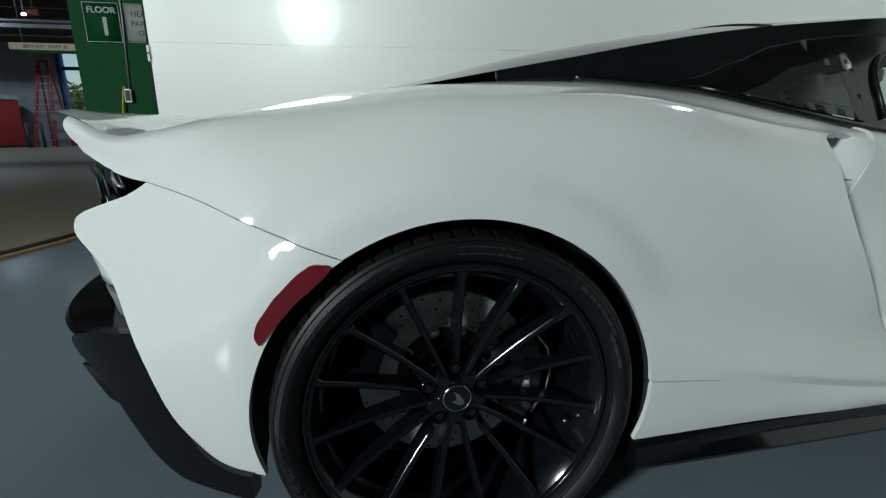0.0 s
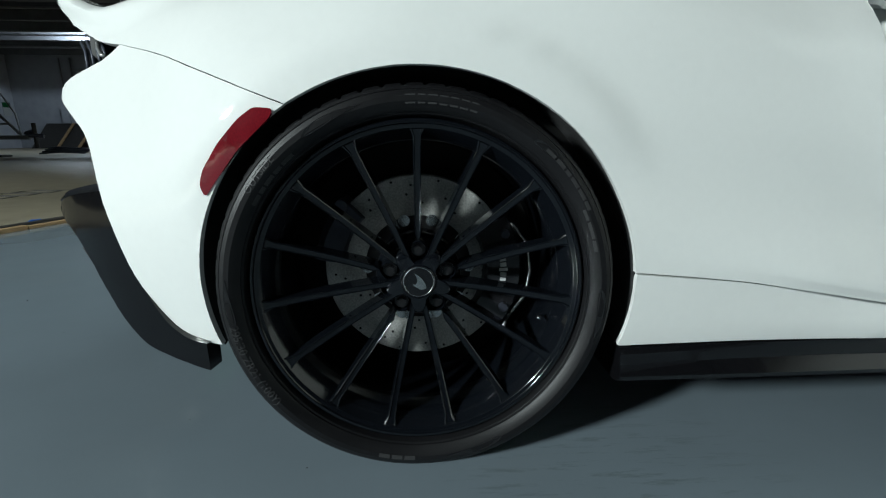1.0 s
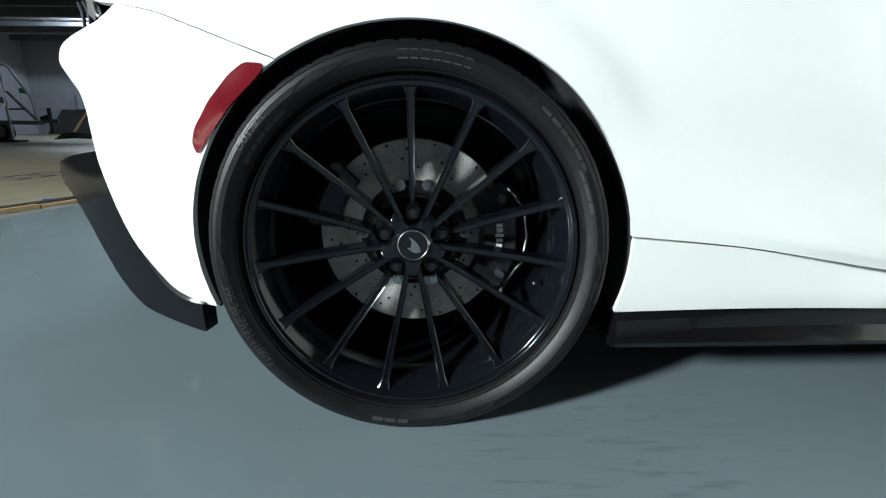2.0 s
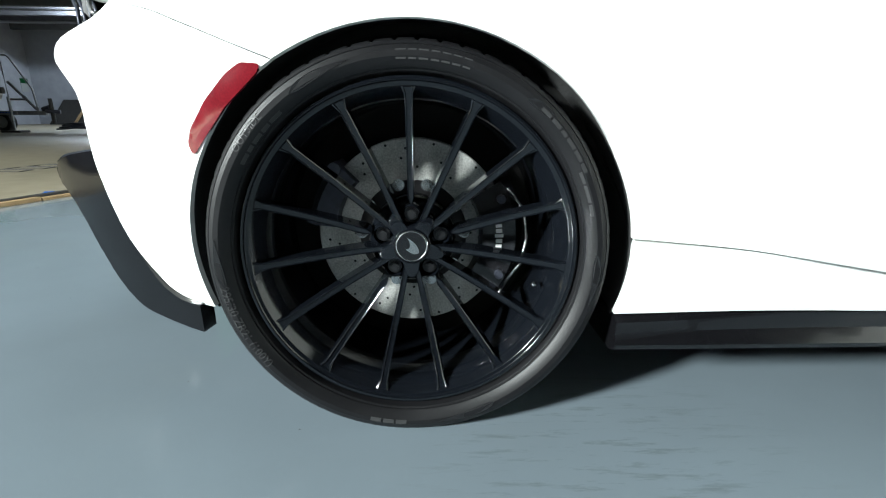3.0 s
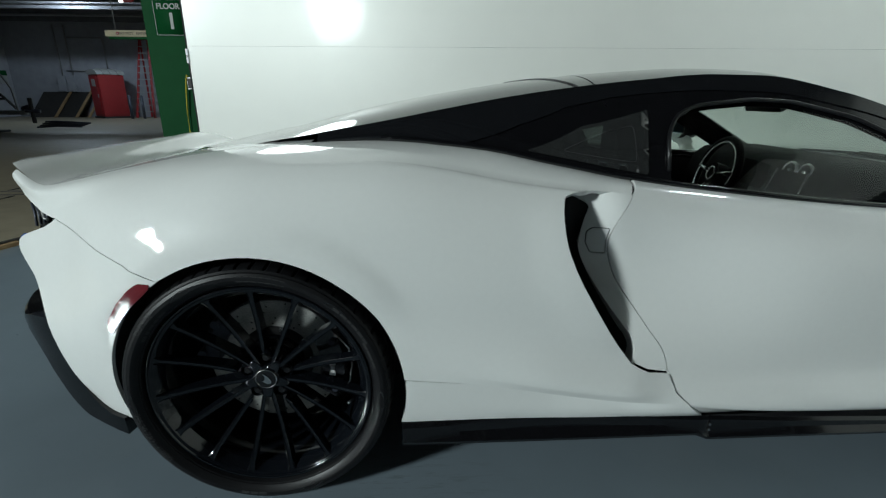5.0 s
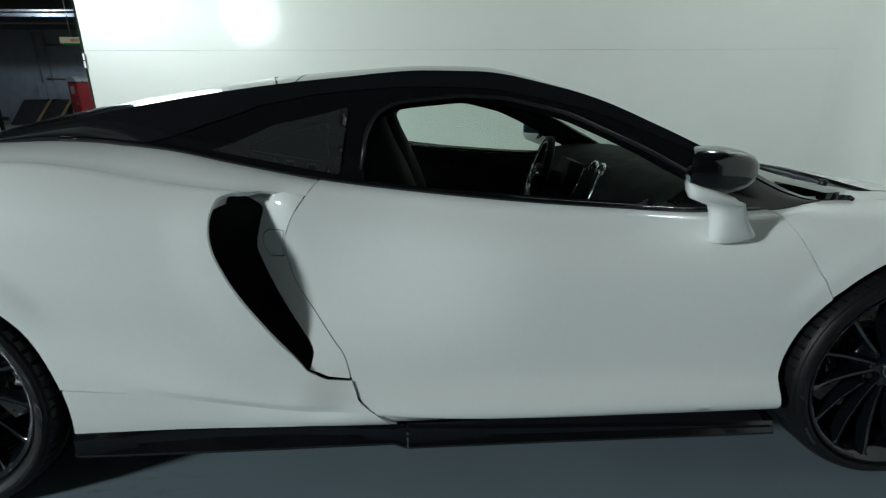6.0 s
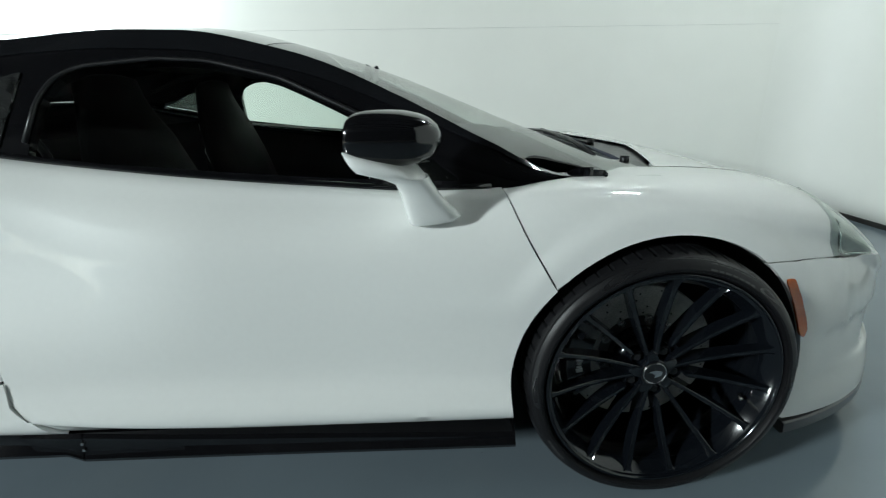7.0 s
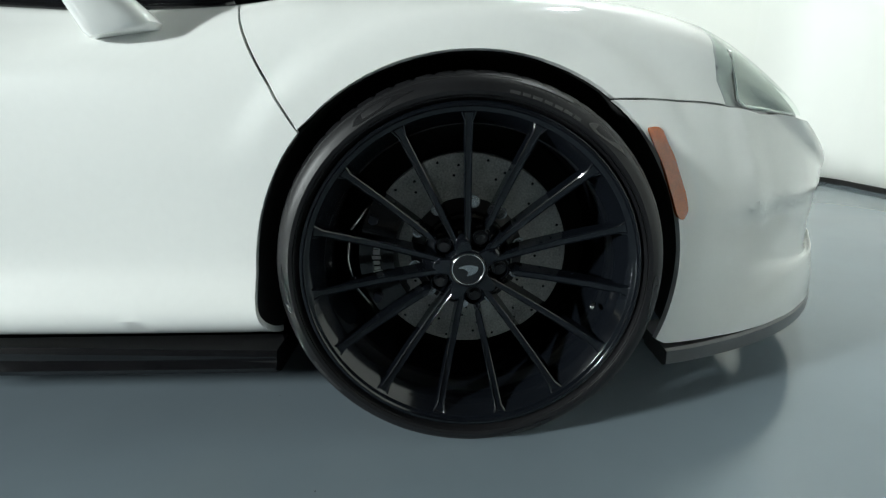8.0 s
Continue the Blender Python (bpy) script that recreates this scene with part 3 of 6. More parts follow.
def body_side(side):
    a0 = angle_on(REAR_ARCH, -0.209, 0.668)
    quarter = REAR_SEAM + arch(*REAR_ARCH, a0, 6, 30)[1:] + LOWER_SEAM[1:] + [(1.135, 0.322), (1.119, 0.371), (1.055, 0.381), (1.035, 0.391)] + INTAKE_LIP + curve2([(0.893, 0.866), (0.985, 0.852), (1.008, 0.8485)]) + [(1.030, 0.8795), (1.0315, None, 7.0)] + \
        [(x, None, 7.0) for x in np.arange(0.99, -0.70, -0.05)] + [(-0.705, None, 6.97), (-0.712, None, 6.6), (-0.705, 0.862), (-0.675, 0.832), (-0.62, 0.803)]
    xs = np.arange(-0.1, 1.01, 0.03)
    folds = [[(x, q * S_UNIT) for x in xs] for q in (6.0, 6.05, 6.10)] + [flat([(x, seam_z(x) + d) for x in np.linspace(0.45, 1.14, 24)]) for d in (0.008, 0.017, 0.026, 0.040)]
    cpart("rear_quarter_panel", sheet(flat(quarter), on_skin, 0.024, gap=0.0009, side=side, lines=folds), PAINT, flat_angle=40)
    lower = LOWER_SEAM + [(1.236, 0.230)] + curve2([(1.15, 0.233), (0.89, 0.236), (0.606, 0.237), (0.377, 0.231)]) + arch(*REAR_ARCH, -16, 4, 6)
    cpart("side_skirt", sheet(flat(lower), on_skin, 0.020, gap=0.0022, side=side), PAINT, flat_angle=40)
    scoop = [(0.808, 0.859), (0.83, 0.864)] + curve2([(0.893, 0.866), (0.985, 0.852), (1.006, 0.8475)]) + [p for p in DOOR_REAR if 0.385 < p[1] < 0.843] + [(1.112, 0.3745), (1.055, 0.3835), (1.035, 0.3935)] + SCOOP_INNER
    hand = rounded([(0.950, 0.761), (0.904, 0.761), (0.887, 0.748), (0.886, 0.716), (0.901, 0.687), (0.944, 0.686), (0.9415, 0.725)], 0.008)
    scoop_ob = cpart("intake_scoop", sheet(flat(scoop), on_scoop, 0.018, holes=[flat(hand)], side=side, gap=0.0010, flange=0.06), PAINT, flat_angle=40)
    cpart("door_handle", sheet(flat(hand), on_scoop, 0.012, side=side, gap=0.0030), PAINT, parent=scoop_ob, flat_angle=40)
    eave = flat(curve2([(0.797, 0.828), (0.806, 0.853), (0.830, 0.862), (0.893, 0.866), (0.985, 0.852), (1.004, 0.8478)]))
    rows = []
    for u, v in eave:
        (x0, w0, z0), (x1, w1, z1) = on_skin(u, v), on_scoop(u, v)
        rows.append([(x0 + k * (x1 - x0), -side * (w0 - 0.001 + k * (min(w1, w0) - 0.004 - w0)), z0 + 0.0012 - 0.004 * k) for k in (0.0, 0.15, 0.5, 1.0)])
    cpart("intake_roof", grid_mesh(rows), PAINT, flat_angle=60)
    door = DOOR_REAR + curve2([(1.49, 0.216), (1.9, 0.204), (2.312, 0.192)]) + arch(*FRONT_ARCH, 198, angle_on(FRONT_ARCH, 2.405, 0.577), 16) + DOOR_FRONT[1:] + BELT[::-1]
    folds = [flat([(x, door_crease_z(x) - d) for x in np.linspace(1.20, 2.30, 30)]) for d in (-0.012, 0.0, 0.008, 0.015, 0.022)]
    cpart("door", sheet(flat(door), on_door, 0.026, side=side, lines=folds, gap=0.0016), PAINT, flat_angle=40)
    fender = DOOR_FRONT[::-1] + arch(*FRONT_ARCH, angle_on(FRONT_ARCH, 2.405, 0.577), angle_on(FRONT_ARCH, 2.914, 0.622), 20)[1:] + [(3.03, 0.612), (3.132, 0.603), (3.108, 0.645), (3.092, 0.690)] + \
        [(3.092, None, 7.2), (3.092, None, 7.35)] + [(x, None, 7.35) for x in np.arange(3.05, 2.62, -0.06)] + [(2.58, None, 7.2), (2.45, None, 7.0)]
    cpart("front_fender", sheet(flat(fender), on_skin, 0.024, side=side), PAINT, flat_angle=40)
    bump = arch(*FRONT_ARCH, angle_on(FRONT_ARCH, 2.914, 0.622), -22, 24) + [(3.05, 0.170), (3.3, 0.165), (3.5, 0.165), (3.72, 0.165),
                                                                             (3.72, None, 7.0), (3.5, None, 6.85), (3.38, 0.567), (3.335, 0.574), (3.23, 0.585), (3.132, 0.602), (3.03, 0.612)]
    folds = [flat([(x, z) for x in np.linspace(3.07, 3.60, 20)]) for z in (0.425, 0.417, 0.409, 0.401)] + [flat([(3.165 + 0.42 * (0.598 - z) + d, z) for z in np.linspace(0.585, 0.37, 12)]) for d in (-0.02, 0.0, 0.02)]
    cpart("front_bumper_side", sheet(flat(bump), on_nose, 0.014, side=side, gap=0.001, lines=folds), PAINT, flat_angle=40)
    mark = rounded([(2.972, 0.572), (2.998, 0.572), (3.030, 0.520), (3.058, 0.455), (3.066, 0.425), (3.056, 0.408), (3.044, 0.418), (3.010, 0.505)], 0.010)
    cpart("side_marker", sheet(flat(mark), sunk(on_skin, -0.0025), 0.010, side=side, gap=0, flange=0.003), AMBER_LENS, "amber reflector", flat_angle=40)
    mark = rounded([(-0.258, 0.663), (-0.226, 0.661), (-0.231, 0.648), (-0.289, 0.596), (-0.329, 0.549), (-0.353, 0.519), (-0.361, 0.538), (-0.353, 0.563), (-0.322, 0.606), (-0.284, 0.645)], 0.008)
    cpart("side_marker", sheet(flat(mark), sunk(on_skin, -0.0025), 0.010, side=side, gap=0, flange=0.003), RED_LENS, "dark red reflector", flat_angle=40)
    lampo = [(3.092, None, 7.2), (3.092, 0.690), (3.108, 0.645), (3.132, 0.605), (3.23, 0.587), (3.335, 0.577), (3.31, None, 6.75), (3.25, None, 7.0), (3.18, None, 7.2)]
    head = cpart("headlamp", sheet(flat(lampo), sunk(on_skin, 0.012), 0.012, side=side, gap=0.001), LAMP_SILVER, "silver headlamp behind a clear lens", flat_angle=40)
    bm = bmesh.new()
    p = [skin(x, q) if q > 1 else skin(x, s_of(x, q)) for x, q in ((3.128, 7.0), (3.134, 0.69), (3.146, 0.650), (3.162, 0.613), (3.180, 0.602), (3.24, 0.594), (3.31, 0.582))]
    path_tube(bm, [(a, -side * (b - 0.006), c) for a, b, c in p], 0.0035, 8)
    cpart("lamp_bezel", bm, STEEL, parent=head)
    bm = sheet(flat([(3.094, None, 7.1), (3.094, 0.690), (3.110, 0.645), (3.134, 0.605), (3.160, 0.601), (3.142, 0.645), (3.128, None, 7.05)]), sunk(on_skin, 0.008), 0.012, side=side, gap=0.001, flange=0)
    cpart("lamp_side", bm, GALV, parent=head)
    cpart("lens", sheet(flat(lampo), on_skin, 0.012, side=side, gap=0.003, flange=0), CLEAR, parent=head)
    rear = REAR_SEAM[::-1] + curve2([(-0.590, 0.757), (-0.640, 0.740), (-0.680, 0.724), (-0.697, 0.708), (-0.695, 0.684), (-0.660, 0.652), (-0.625, 0.616), (-0.593, 0.541), (-0.562, 0.460), (-0.533, 0.367), (-0.487, 0.280), (-0.445, 0.246), (-0.395, 0.236)]) + \
        arch(*REAR_ARCH, 196, angle_on(REAR_ARCH, -0.209, 0.668), 24)
    cpart("rear_bumper_corner", sheet(flat(rear), on_skin, 0.022, gap=0.0007, side=side), PAINT, flat_angle=40)
    # near-black sheet standing in for the shade behind the gaps and the intake
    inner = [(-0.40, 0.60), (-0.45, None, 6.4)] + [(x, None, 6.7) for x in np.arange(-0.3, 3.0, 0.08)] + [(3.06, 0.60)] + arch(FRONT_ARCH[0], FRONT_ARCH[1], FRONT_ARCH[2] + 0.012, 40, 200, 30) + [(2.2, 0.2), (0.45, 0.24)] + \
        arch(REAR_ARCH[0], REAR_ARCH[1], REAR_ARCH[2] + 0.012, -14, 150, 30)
    cpart("gap_shade_sheet", sheet(flat(inner), sunk(on_door, 0.045), 0.05, side=side, gap=0, flange=0), SHADE_AND_TRIM_BLACK)
    for cx, cz, radius in (REAR_ARCH, FRONT_ARCH):
        bm = bmesh.new()
        rows = []
        for k in range(41):
            a = radians(-17 + 214 * k / 40)
            r = arch_radius(cx, radius, a)
            ex, ez = cx + (r + 0.004) * math.cos(a), cz + (r + 0.004) * math.sin(a)
            lip = skin(ex, s_of(ex, ez))[1] + flare(ex, ez) - 0.012
            rows.append([bm.verts.new((cx + (r + g) * math.cos(a), -side * w, cz + (r + g) * math.sin(a))) for w, g in ((lip, 0.003), (lip - 0.05, 0.012), (0.6, 0.03), (0.45, -0.15))])
        for a, b in zip(rows, rows[1:]):
            for j in range(3):
                bm.faces.new((a[j], a[j + 1], b[j + 1], b[j]))
        cpart("wheel_arch_liner", bm, LINER)


body_side(1)
body_side(-1)


# ---- wheels and brakes ----
def wheel(cx, cz, rim, tyre, side, front):
    """A fifteen-spoke wheel; the axle runs along y."""
    c = (cx, cz)

    def ys(w):
        return -side * w

    def prof(rows):
        return [(r, ys(w)) for r, w in rows]

    bm = bmesh.new()
    lathe(bm, prof([(rim - 0.006, 0.925), (rim, 0.94), (rim, 0.951), (rim - 0.0015, 0.9545), (rim - 0.004, 0.9555), (rim - 0.0075, 0.9550), (rim - 0.009, 0.9520), (rim - 0.0105, 0.9505), (rim - 0.015, 0.9500), (rim - 0.0165, 0.9485),
                    (rim - 0.034, 0.9200), (rim - 0.036, 0.9160), (rim - 0.039, 0.86), (rim - 0.040, 0.74), (rim - 0.02, 0.70), (rim - 0.02, 0.69)]), 180, c)
    wh = cpart("wheel", bm, RIM_BLACK, "gloss black fifteen-spoke alloy wheel", flat_angle=50)
    # tyre
    h = tyre - rim
    bm = bmesh.new()
    ribs = [(rim - 0.003, 0.935), (rim + 0.002, 0.950), (rim + 0.09 * h, 0.961), (rim + 0.15 * h, 0.9625), (rim + 0.17 * h, 0.9660), (rim + 0.30 * h, 0.973), (rim + 0.45 * h, 0.977), (rim + 0.60 * h, 0.977), (rim + 0.74 * h, 0.973),
            (rim + 0.76 * h, 0.9695), (rim + 0.78 * h, 0.970), (rim + 0.87 * h, 0.966), (rim + 0.94 * h, 0.958), (rim + 0.975 * h, 0.947), (rim + 0.99 * h, 0.930), (rim + 0.992 * h, 0.910), (rim + 0.94 * h, 0.908), (rim + 0.94 * h, 0.899), (rim + 0.995 * h, 0.897),
            (rim + h, 0.84), (rim + 0.93 * h, 0.838), (rim + 0.93 * h, 0.828), (rim + h, 0.826), (rim + 0.985 * h, 0.76), (rim + 0.93 * h, 0.72), (rim + 0.6 * h, 0.69), (rim - 0.003, 0.70)]

    def slim(t):
        return float(np.interp(t, [0.05, 0.45, 0.75, 1.0], [0.0, 0.017, 0.024, 0.034])) if front else 0.0
    ribs = [(r, w - slim((r - rim) / h)) for r, w in ribs]

    def groove(k, j):
        return 0.005 if 12 <= j <= 14 and k % 7 == 0 else 0.0
    lathe(bm, prof(ribs), 432, c, groove)
    ty = cpart("tyre", bm, RUBBER, "worn low-profile black tyre", parent=wh, flat_angle=25)

    # raised lettering on the sidewall
    def on_wall(words, size, mid, radius, mat=RUBBER_MARK, upside=False, depth=0.0006, name="sidewall_lettering"):
        bm = words if not isinstance(words, str) else text_bm(words, size, depth, bold=0.0)
        for v in bm.verts:
            r = radius + (-v.co.y if upside else v.co.y)
            a = radians(mid) + (v.co.x if upside else -v.co.x) / radius * side
            if side < 0:
                a = radians(180 - mid) + (-v.co.x if upside else v.co.x) / radius
            t = (r - rim) / h
            w = np.interp(t, [0.1, 0.3, 0.45, 0.6, 0.72, 0.8], [0.962, 0.973, 0.977, 0.977, 0.974, 0.969]) - slim(t)
            v.co = (cx + r * math.cos(a), ys(w + 0.0004 + v.co.z), cz + r * math.sin(a))
        cpart(name, bm, mat, parent=ty, smooth=False)

    def bars(widths, high, depth=0.0006):
        bm, x = bmesh.new(), -sum(widths) / 2 - 0.003 * len(widths) / 2
        for w in widths:
            n = max(1, int(w / 0.01))
            for k in range(n):
                box(bm, x + w * k / n, x + w * (k + 1) / n, -high / 2, high / 2, -depth, depth)
            x += w + 0.004
        return bm
    def flash(long, high):
        bm, up, dn = bmesh.new(), [], []
        for k in range(19):
            t = k / 18
            x = (t - 0.5) * long
            y = high * math.sin(math.pi * t ** 0.6) * 0.5
            up.append(bm.verts.new((x, y + 0.006 * (t - 0.5), 0.0003)))
            dn.append(bm.verts.new((x, -y * 0.6 + 0.006 * (t - 0.5), 0.0003)))
        for k in range(18):
            bm.faces.new((dn[k], dn[k + 1], up[k + 1], up[k]) if k else (dn[0], dn[1], up[1]))
        return bm
    mid_r = rim + 0.5 * h
    for mid, long in ((115, 0.11), (47, 0.08), (352, 0.10), (288, 0.12), (182, 0.09)):
        on_wall(flash(long, 0.017), 0, mid, mid_r, RUBBER_GLOSS, name="sidewall_flash")
    for gap in (0.10, 0.15):
        bm = bmesh.new()
        lathe(bm, [(rim + (gap + g) * h, ys(float(np.interp(gap + g, [0.09, 0.15, 0.17], [0.961, 0.9625, 0.966])) + e - slim(gap))) for g, e in ((0.0, 0.0), (0.006, 0.0009), (0.014, 0.0009), (0.02, 0.0))], 144, c)
        cpart("bead_rib", bm, RUBBER, parent=ty)
    if front:
        on_wall(bars([0.016, 0.012, 0.015, 0.013, 0.013, 0.013, 0.012], 0.016), 0, 68, mid_r)
        on_wall(bars([0.085], 0.004), 0, 68, mid_r + 0.012)
        on_wall(bars([0.03, 0.02, 0.012], 0.006), 0, 215, mid_r)
    else:
        on_wall("295/30 ZR21 (100Y)", 0.020, 204, mid_r, upside=True)
        on_wall("OUTSIDE", 0.018, 141, mid_r + 0.004)
        on_wall(bars([0.016, 0.012, 0.015, 0.013, 0.013, 0.013, 0.012], 0.015), 0, 83, mid_r)
        on_wall(bars([0.02, 0.012, 0.02, 0.016, 0.024], 0.005), 0, 140, mid_r - 0.014)
        on_wall(bars([0.02, 0.02, 0.012, 0.02, 0.02, 0.016], 0.006), 0, 38, mid_r)
        on_wall(bars([0.02, 0.03, 0.02], 0.005), 0, 20, mid_r - 0.008)
        on_wall(bars([0.02, 0.02, 0.02], 0.008), 0, 262, mid_r)
    # ten long spokes run to the hub, five short ones end above the nuts
    reach = rim - 0.0125
    turned = -24 if front else 0
    shared = {}
    for k in range(15):
        short = k % 3 == 0
        if short not in shared:
            bm = bmesh.new()
            loops = []
            r0 = 0.078 if short else 0.036
            for q in range(15):
                t = (q / 14) ** 1.1
                r = r0 + (reach - r0) * t
                g = (r - 0.036) / (reach - 0.036)
                half = (0.0054 + 0.0014 * g) * (math.sqrt(max(0.04, 1 - (1 - min(1, t / 0.05)) ** 2)) if short else 1.0) + 0.0075 * max(0, g - 0.93) ** 2 / 0.0049
                out = 0.900 + 0.0495 * g ** 1.25 - 0.007 * math.sin(math.pi * g)
                deep = (0.050 - 0.026 * g) if g < 0.97 else 0.022
                loops.append([bm.verts.new((dx, ys(w), r)) for dx, w in ((-half * 1.25, out - deep), (-half * 1.06, out - 0.007), (-half, out - 0.0012), (-half * 0.78, out), (-half * 0.60, out - 0.0022), (half * 0.60, out - 0.0022), (half * 0.78, out), (half, out - 0.0012), (half * 1.06, out - 0.007), (half * 1.25, out - deep))])
            for a, b in zip(loops, loops[1:]):
                for j in range(10):
                    bm.faces.new((a[j], a[(j + 1) % 10], b[(j + 1) % 10], b[j]))
            bm.faces.new(loops[0])
            bm.faces.new(loops[-1][::-1])
            bmesh.ops.recalc_face_normals(bm, faces=bm.faces)
            ob = part("spoke", bm, RIM_BLACK, wh, flat_angle=32)
            shared[short] = ob.data
        else:
            ob = new("spoke", shared[short])
            ob.parent = wh
        ob.matrix_basis = Matrix.Translation((cx - 1.35, 0, cz)) @ Matrix.Rotation(radians(24 * k - turned), 4, "Y")
    # hub: a five-armed star over a sloping base, with a pocket round each nut
    bm = bmesh.new()
    lathe(bm, prof([(0.020, 0.882), (0.050, 0.874), (0.078, 0.858), (0.085, 0.846), (0.085, 0.80), (0.02, 0.80)]), 60, c)
    cpart("hub", bm, RIM_BLACK, parent=wh, flat_angle=40)
    bm = bmesh.new()
    star = []
    for w, grow in ((0.872, 0.004), (0.895, 0.0015), (0.9010, 0.0), (0.9025, -0.0025), (0.9020, -0.012)):
        lp = []
        for q in range(120):
            a = 2 * math.pi * q / 120
            near = abs((math.degrees(a) - 90 - turned + 36) % 72 - 36)
            rr = 0.0365 + 0.0270 * ease((near - 9) / 24) + grow
            lp.append((cx + rr * math.cos(a), ys(w - 0.004 * ease((rr - 0.04) / 0.03)), cz + rr * math.sin(a)))
        star.append(lp)
    loft(bm, star)
    cpart("hub_star", bm, RIM_BLACK, parent=wh, flat_angle=45)
    bm = bmesh.new()
    lathe(bm, prof([(0.0283, 0.900), (0.0290, 0.9045), (0.0310, 0.9055), (0.0330, 0.9040), (0.0340, 0.9000)]), 60, c)
    cpart("cap_seat", bm, RIM_BLACK, parent=wh, flat_angle=50)
    bm = bmesh.new()
    lathe(bm, prof([(0.0, 0.9045), (0.0275, 0.9040), (0.0285, 0.902), (0.0285, 0.895)]), 48, c)
    cap = cpart("centre_cap", bm, GLOSS_BLACK, parent=wh, flat_angle=40)
    bm = bmesh.new()
    lathe(bm, prof([(0.0272, 0.9040), (0.0276, 0.9054), (0.0288, 0.9054), (0.0294, 0.9030)]), 48, c)
    cpart("cap_ring", bm, STEEL, parent=wh)
    bm = bmesh.new()
    hook = curve2([(-0.0077, 0.0167), (0.0035, 0.0090), (0.0105, 0.0), (0.0140, -0.0087), (0.0125, -0.0130), (0.0035, -0.0146), (-0.0050, -0.0097), (-0.0115, -0.0045)], 4)
    back = curve2([(-0.0115, -0.0045), (-0.0050, -0.0040), (-0.0030, 0.0), (-0.0030, 0.0070), (-0.0077, 0.0167)], 4)
    tilt = Matrix.Rotation(radians(55 if front else 0), 2)
    ring = [bm.verts.new((cx + (tilt @ Vector(p))[0] * side, ys(0.9062), cz + (tilt @ Vector(p))[1])) for p in hook + back[1:-1]]
    bm.faces.new(ring)
    ret = bmesh.ops.extrude_face_region(bm, geom=bm.faces[:])
    for v in ret["geom"]:
        if isinstance(v, bmesh.types.BMVert):
            v.co.y -= ys(0.0016)
    cpart("cap_emblem", bm, STEEL, "silver hooked emblem", parent=wh, smooth=False)
    for k in range(5):
        a = radians(90 + turned + 72 * k)
        x, z = cx + 0.057 * math.cos(a), cz + 0.057 * math.sin(a)
        bm = bmesh.new()
        tube(bm, (x, ys(0.85), z), (x, ys(0.889), z), 0.0095, 6)
        tube(bm, (x, ys(0.85), z), (x, ys(0.880), z), 0.0135, 20)
        tube(bm, (x, ys(0.889), z), (x, ys(0.8895), z), 0.0055, 12)
        cpart("wheel_nut", bm, SATIN_BLACK, parent=wh, smooth=False)
        bm = bmesh.new()
        loops = []
        for r, w in ((0.0155, 0.862), (0.0155, 0.888), (0.0165, 0.8895), (0.0185, 0.888), (0.0200, 0.862)):
            loops.append([(x + r * math.cos(a + q), ys(w - (0.010 if math.cos(q) < 0 else 0)), z + r * math.sin(a + q)) for q in (radians(-115 + 230 * m / 20) for m in range(21))])
        rows = [[bm.verts.new(p) for p in lp] for lp in loops]
        for p, q in zip(rows, rows[1:]):
            for m in range(20):
                bm.faces.new((p[m], p[m + 1], q[m + 1], q[m]))
        cpart("nut_pocket", bm, RIM_BLACK, parent=wh, flat_angle=50)
        for d in (-16, 16):
            bm = bmesh.new()
            b = a + radians(d)
            x, z = cx + 0.104 * math.cos(b), cz + 0.104 * math.sin(b)
            tube(bm, (x, ys(0.795), z), (x, ys(0.815), z), 0.0085, 6)
            tube(bm, (x, ys(0.795), z), (x, ys(0.8085), z), 0.012, 16)
            cpart("disc_bolt", bm, STEEL, parent=wh, smooth=False)
    # brake disc with drilled holes
    rd = 0.195 if front else 0.192
    bm = bmesh.new()
    lathe(bm, prof([(0.105, 0.80), (rd - 0.002, 0.80), (rd, 0.798), (rd, 0.765), (0.105, 0.765)]), 96, c)
    disc = cpart("brake_disc", bm, DISC, "grey drilled ceramic brake disc", flat_angle=30)
    bm = bmesh.new()
    lathe(bm, prof([(0.07, 0.806), (0.108, 0.803), (0.112, 0.797)]), 60, c)
    cpart("disc_bell", bm, SATIN_BLACK, parent=disc)
    bm = bmesh.new()
    for k in range(24):
        for q, r in enumerate((0.118, 0.136, 0.154, 0.172, 0.184)):
            a = radians(15 * k + 4.2 * q + (7 if q % 2 else 0))
            if (k + q) % 2:
                continue
            bmesh.ops.create_circle(bm, cap_ends=True, segments=8, radius=0.0028, matrix=Matrix.Translation((cx + r * math.cos(a), ys(0.8006), cz + r * math.sin(a))) @ Matrix.Rotation(radians(90), 4, "X"))
    tagged(cpart("drill_holes", bm, SHADE_AND_TRIM_BLACK, parent=disc, smooth=False), kind="stuff")
    # caliper
    sx = -1 if front else 1
    bm = bmesh.new()
    rows = []
    for k in range(13):
        a = radians(-33 + 66 * k / 12) if sx > 0 else radians(180 + 33 - 66 * k / 12)
        bulge = 0.010 * math.sin(math.pi * k / 12)
        rows.append([bm.verts.new((cx + r * math.cos(a), ys(w), cz + r * math.sin(a))) for r, w in ((0.135, 0.812), (0.140, 0.826 + bulge), (0.205, 0.830 + bulge), (0.222, 0.815), (0.224, 0.74), (0.135, 0.74))])
    for a, b in zip(rows, rows[1:]):
        for j in range(6):
            bm.faces.new((a[j], a[(j + 1) % 6], b[(j + 1) % 6], b[j]))
    bm.faces.new(rows[0])
    bm.faces.new(rows[-1][::-1])
